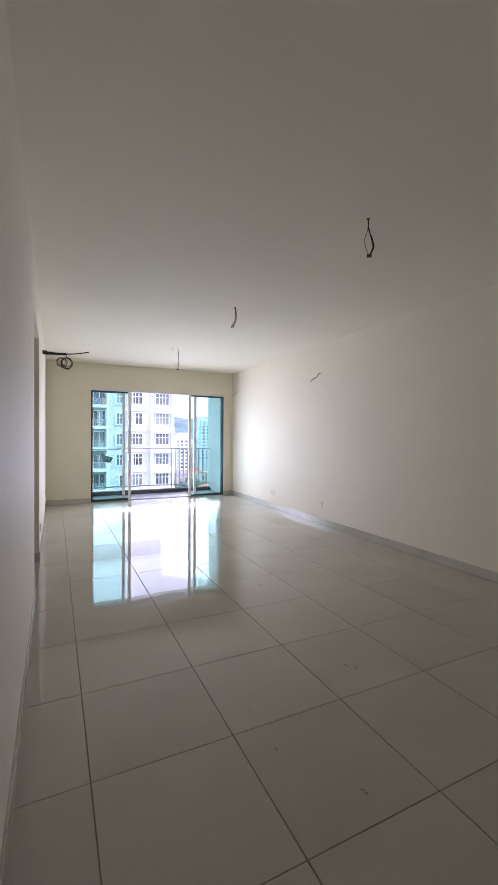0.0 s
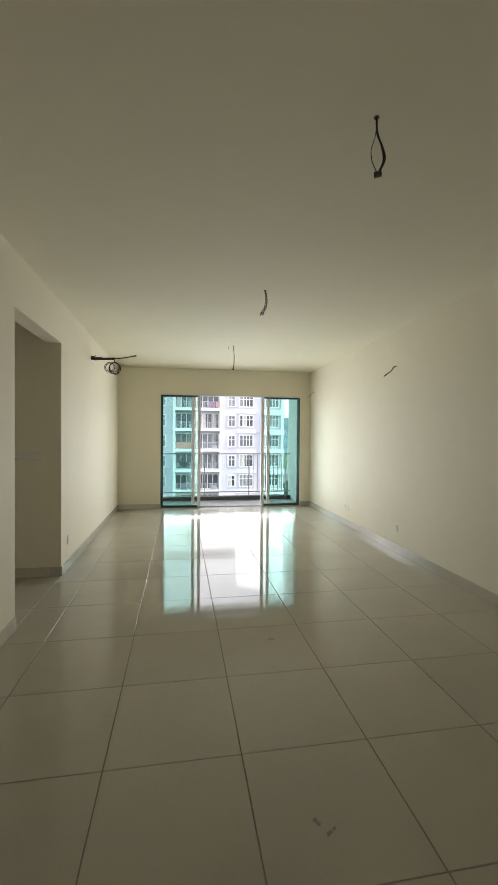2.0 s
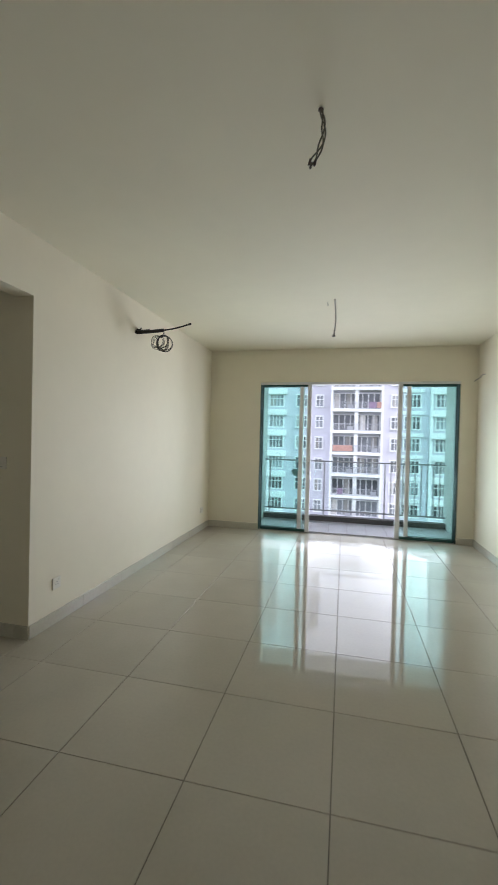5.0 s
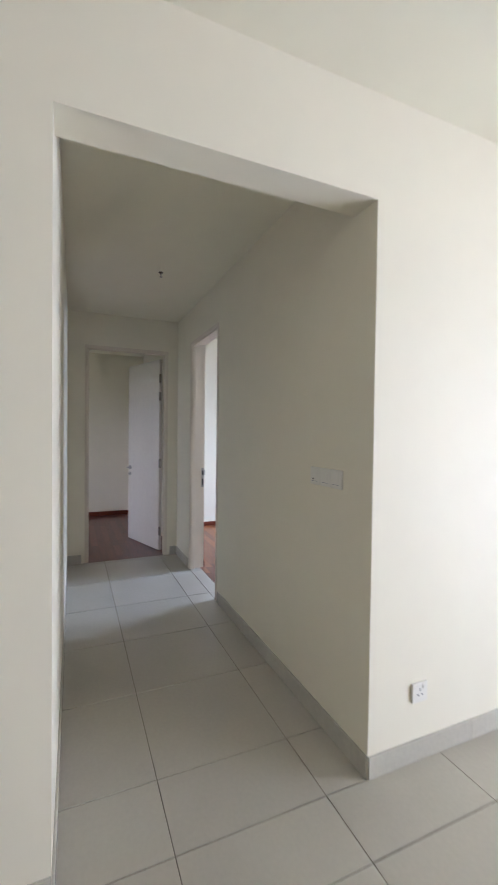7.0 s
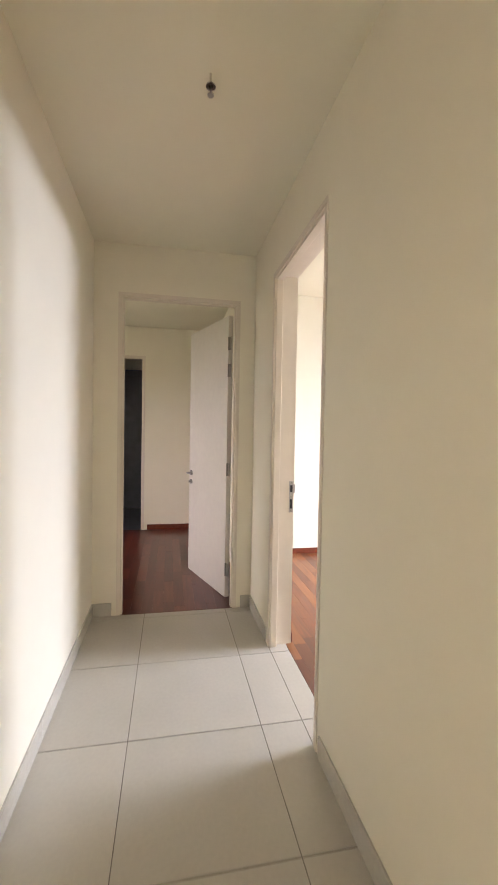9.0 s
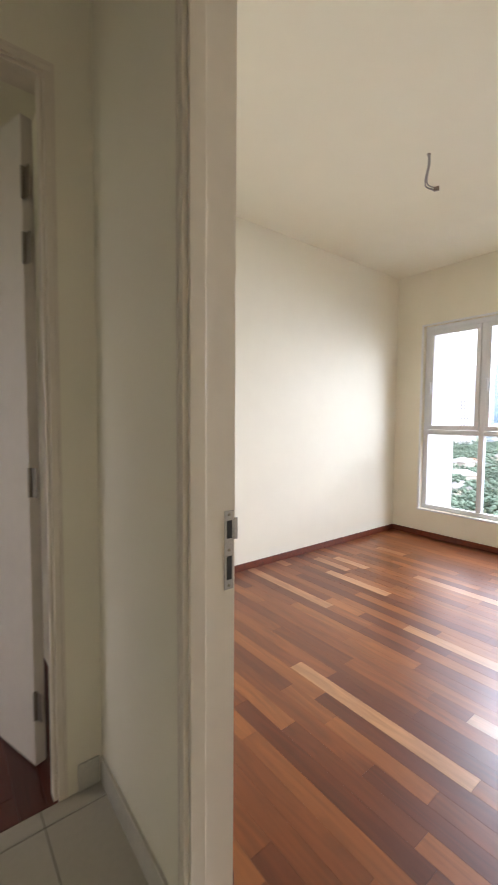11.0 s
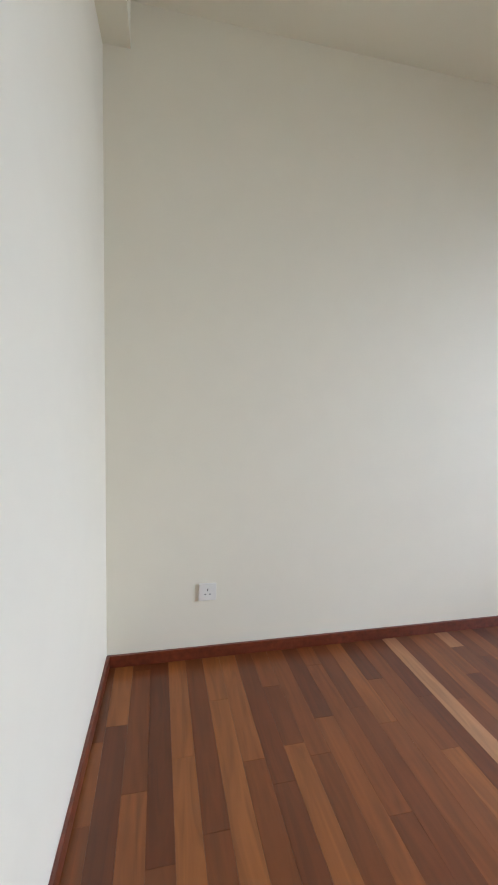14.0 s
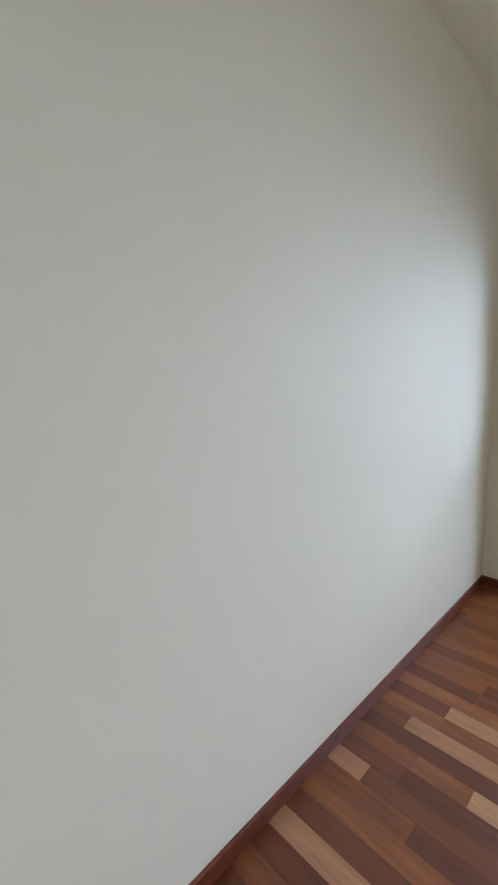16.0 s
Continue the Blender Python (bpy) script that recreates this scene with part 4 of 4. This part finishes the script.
# wooded hills
bm = bmesh.new()
bmesh.ops.create_grid(bm, x_segments=90, y_segments=24, size=1, matrix=Matrix.Identity(4))
for v in bm.verts:
    u, w = v.co.x, v.co.y
    x, y = u * 2200, 1500 + w * 500
    ridge = max(0.0, 1 - w * w) * (70 + 45 * noise.noise(Vector((u * 4.2, 1.7, 0.2))) + 22 * noise.noise(Vector((u * 15, w * 4, 3.1))))
    ridge *= 1 + 0.8 * math.exp(-(((x - 480) / 380) ** 2))
    v.co = Vector((x, y, GZ - 1 + ridge + 3 * noise.noise(Vector((x * 0.03, y * 0.03, 0)))))
tagged(part("backdrop_hills", bm, HILL_WOOD, smooth=True), "blue-green wooded hills on the horizon", "hill", kind="structure")


def tree_mass(name, area, count, seed, label):
    """Treetops of many uneven leaf clumps, seen from far above."""
    r = random.Random(seed)
    base = bmesh.new()
    bmesh.ops.create_icosphere(base, subdivisions=1, radius=1)
    bv = [v.co.copy() for v in base.verts]
    bf = [[v.index for v in f.verts] for f in base.faces]
    base.free()
    verts, faces = [], []
    for _ in range(count):
        x, y = r.uniform(area[0], area[1]), r.uniform(area[2], area[3])
        dens = noise.noise(Vector((x * 0.012, y * 0.012, seed)))
        if dens < -0.12:
            continue
        size = r.uniform(3.0, 6.5)
        for _c in range(30):
            c = Vector((x + r.gauss(0, size * 0.5), y + r.gauss(0, size * 0.5), GZ + size * r.uniform(0.7, 1.7)))
            s = size * r.uniform(0.09, 0.21)
            q = Euler((r.uniform(0, 6), r.uniform(0, 6), 0)).to_matrix()
            n0 = len(verts)
            verts += [tuple(c + s * r.uniform(0.7, 1.25) * (q @ v)) for v in bv]
            faces += [[n0 + i for i in f] for f in bf]
    me = bpy.data.meshes.new(name)
    me.from_pydata(verts, [], faces)
    me.materials.append(LEAVES)
    return tagged(new(name, me), label, "trees", kind="stuff")


tree_mass("tree_canopy", (-330, 0, 120, 640), 2600, 3, "dense green treetops between houses and towers")
tree_mass("tree_canopy", (20, 190, 110, 460), 900, 5, "green treetops beyond the apartment block")


def house(x, y, w, d, h, turn_deg, roof_mat, label):
    thing = empty("house", pose(x, y, GZ, 0, 0, turn_deg), label, "house", group="low houses")
    part("wall", box(-w / 2, w / 2, -d / 2, d / 2, 0, h), HOUSE_WALL, thing)
    bm = bmesh.new()
    e, rise = 0.7, w * 0.22
    a = [bm.verts.new((sx * (w / 2 + e), sy * (d / 2 + e), h + 0.02)) for sx, sy in ((-1, -1), (1, -1), (1, 1), (-1, 1))]
    b = [bm.verts.new((0, sy * (d / 2 - w * 0.25), h + rise)) for sy in (-1, 1)]
    bm.faces.new((a[0], a[1], b[0]))
    bm.faces.new((a[1], a[2], b[1], b[0]))
    bm.faces.new((a[2], a[3], b[1]))
    bm.faces.new((a[3], a[0], b[0], b[1]))
    bm.faces.new(a[::-1])
    part("roof", bm, roof_mat, thing)
    for k in (-1, 1):
        part("window", box(k * w * 0.25 - 0.8, k * w * 0.25 + 0.8, -d / 2 - 0.06, -d / 2 - 0.005, h * 0.35, h * 0.75), FAR_GLASS, thing)
    return thing


rnd = random.Random(21)
for k in range(17):
    house(-165 + rnd.uniform(0, 110) + (k % 3) * 6, 205 + rnd.uniform(0, 190), rnd.uniform(9, 14), rnd.uniform(14, 24), rnd.uniform(6, 10), rnd.uniform(-25, 25), rnd.choice((ROOF_GREY, ROOF_GREY, ROOF_GREY, ROOF_GREY, ROOF_RED)), "low house with a pitched roof among trees")
for k in range(16):
    house(70 + rnd.uniform(0, 70), 210 + rnd.uniform(0, 120), rnd.uniform(9, 13), rnd.uniform(14, 22), rnd.uniform(7, 13), rnd.uniform(-20, 20), rnd.choice((ROOF_RED, ROOF_RED, ROOF_GREY)), "low house with a red roof among trees")


# ---- floor pieces ----
def tile_mesh(w, d, mat, name="tile", joint=0.0045, depth=0.008, c=0.0010, cross=0.003):
    bm = bmesh.new()
    x0, x1, y0, y1 = joint / 2, w - joint / 2, cross / 2, d - cross / 2
    lo = [bm.verts.new(p) for p in ((x0, y0, -depth), (x1, y0, -depth), (x1, y1, -depth), (x0, y1, -depth))]
    mid = [bm.verts.new(p) for p in ((x0, y0, -c), (x1, y0, -c), (x1, y1, -c), (x0, y1, -c))]
    top = [bm.verts.new(p) for p in ((x0 + c, y0 + c, 0), (x1 - c, y0 + c, 0), (x1 - c, y1 - c, 0), (x0 + c, y1 - c, 0))]
    for k in range(4):
        j = (k + 1) % 4
        bm.faces.new((lo[k], lo[j], mid[j], mid[k]))
        bm.faces.new((mid[k], mid[j], top[j], top[k]))
    bm.faces.new(top)
    return mesh_of(name, bm, mat)


def tiled_floor(name, rect, size, origin, top, mat, label):
    x0, x1, y0, y1 = rect
    thing = tagged(part(name, box(x0, x1, y0, y1, top - 0.10, top - 0.0035), GROUT), label, "floor", kind="structure")
    made = {}
    i0, i1 = math.floor((x0 - origin[0]) / size), math.ceil((x1 - origin[0]) / size)
    j0, j1 = math.floor((y0 - origin[1]) / size), math.ceil((y1 - origin[1]) / size)
    for i in range(i0, i1):
        for j in range(j0, j1):
            a, b = max(x0, origin[0] + i * size), min(x1, origin[0] + (i + 1) * size)
            c, d = max(y0, origin[1] + j * size), min(y1, origin[1] + (j + 1) * size)
            if b - a < 0.02 or d - c < 0.02:
                continue
            key = (round(b - a, 3), round(d - c, 3))
            if key not in made:
                made[key] = tile_mesh(*key, mat)
            piece("tile", made[key], thing, (a, c, top))
    return thing


def board_floor(name, rect, width, y_line, mats, label, fixed=(), seed=1):
    """Boards along x in random lengths; fixed: pale boards (row's y, x start, x end)."""
    x0, x1, y0, y1 = rect
    r = random.Random(seed)
    thing = tagged(part(name, box(x0, x1, y0, y1, -0.1, -0.003), GAP), label, "floor", kind="structure")
    made = {}
    j0, j1 = math.floor((y0 - y_line) / width), math.ceil((y1 - y_line) / width)
    for j in range(j0, j1):
        c, d = max(y0, y_line + j * width), min(y1, y_line + (j + 1) * width)
        if d - c < 0.004:
            continue
        mine = sorted((f[1], f[2]) for f in fixed if c <= f[0] < d)
        cuts = [x0]
        a = x0 + r.uniform(-0.6, 0)
        while a < x1:
            a += r.choice((0.3, 0.45, 0.6, 0.75, 0.9, 0.9, 1.2)) + r.uniform(-0.03, 0.03)
            if x0 + 0.05 < a < x1 - 0.05 and not any(s - 0.08 < a < e + 0.08 for s, e in mine):
                cuts.append(a)
        for s, e in mine:
            cuts += [max(s, x0), min(e, x1)]
        cuts = sorted(set(cuts)) + [x1]
        for a, b in zip(cuts, cuts[1:]):
            if b - a < 0.01:
                continue
            pale = any(abs(a - max(s, x0)) < 1e-6 for s, e in mine) or (not mine and mats[1] and r.random() < 0.015)
            key = (round(b - a, 3), round(d - c, 4), bool(pale))
            if key not in made:
                made[key] = tile_mesh(b - a, d - c, mats[1] if pale else mats[0], "floorboard", 0.0005, 0.006, 0.0003, 0.0005)
            piece("floorboard", made[key], thing, (a, c, 0))
    return thing


tiled_floor("floor_living", (XL, XR, YB, YF + 0.15), 0.6, (-0.6, 0.0), 0.0, TILE, "glossy beige porcelain tiles in living room")
tiled_floor("floor_hall", (XE, XL, HS, HN), 0.6, (-0.6, 0.0), 0.0, TILE, "glossy beige porcelain tiles in hall")
tiled_floor("floor_doorway", (D2A, D2B, HN, 3.918), 0.6, (-0.6, 0.0), 0.0, TILE, "glossy beige porcelain tiles in the doorway")
tiled_floor("floor_balcony_tiles", (BL, BR, YF + 0.15, BF - 0.14), 0.3, (-0.2, 0.0), BAL_Z, BALCONY_TILE, "grey tiles on the balcony floor")
PALE_BOARDS = ((5.47, BX0, -4.665), (5.96, -5.11, -4.53), (5.64, -4.195, -3.30), (4.83, -4.335, -3.44), (5.80, BX0, -5.41), (6.12, -5.40, -5.02), (6.29, -5.30, -4.95), (6.45, -4.6, -3.9), (5.15, -3.6, -2.9))
board_floor("floor_bedroom", (BX0, BX1, 3.9185, BY1), 0.0815, 5.437, (WOOD, WOOD_PALE), "red-brown polished timber boards in bedroom", PALE_BOARDS, 7)
board_floor("floor_master", (MX0, XE, MY0, HN - 0.001), 0.0815, 0.2, (WOOD_RED, None), "dark red polished timber boards in far room", (), 9)
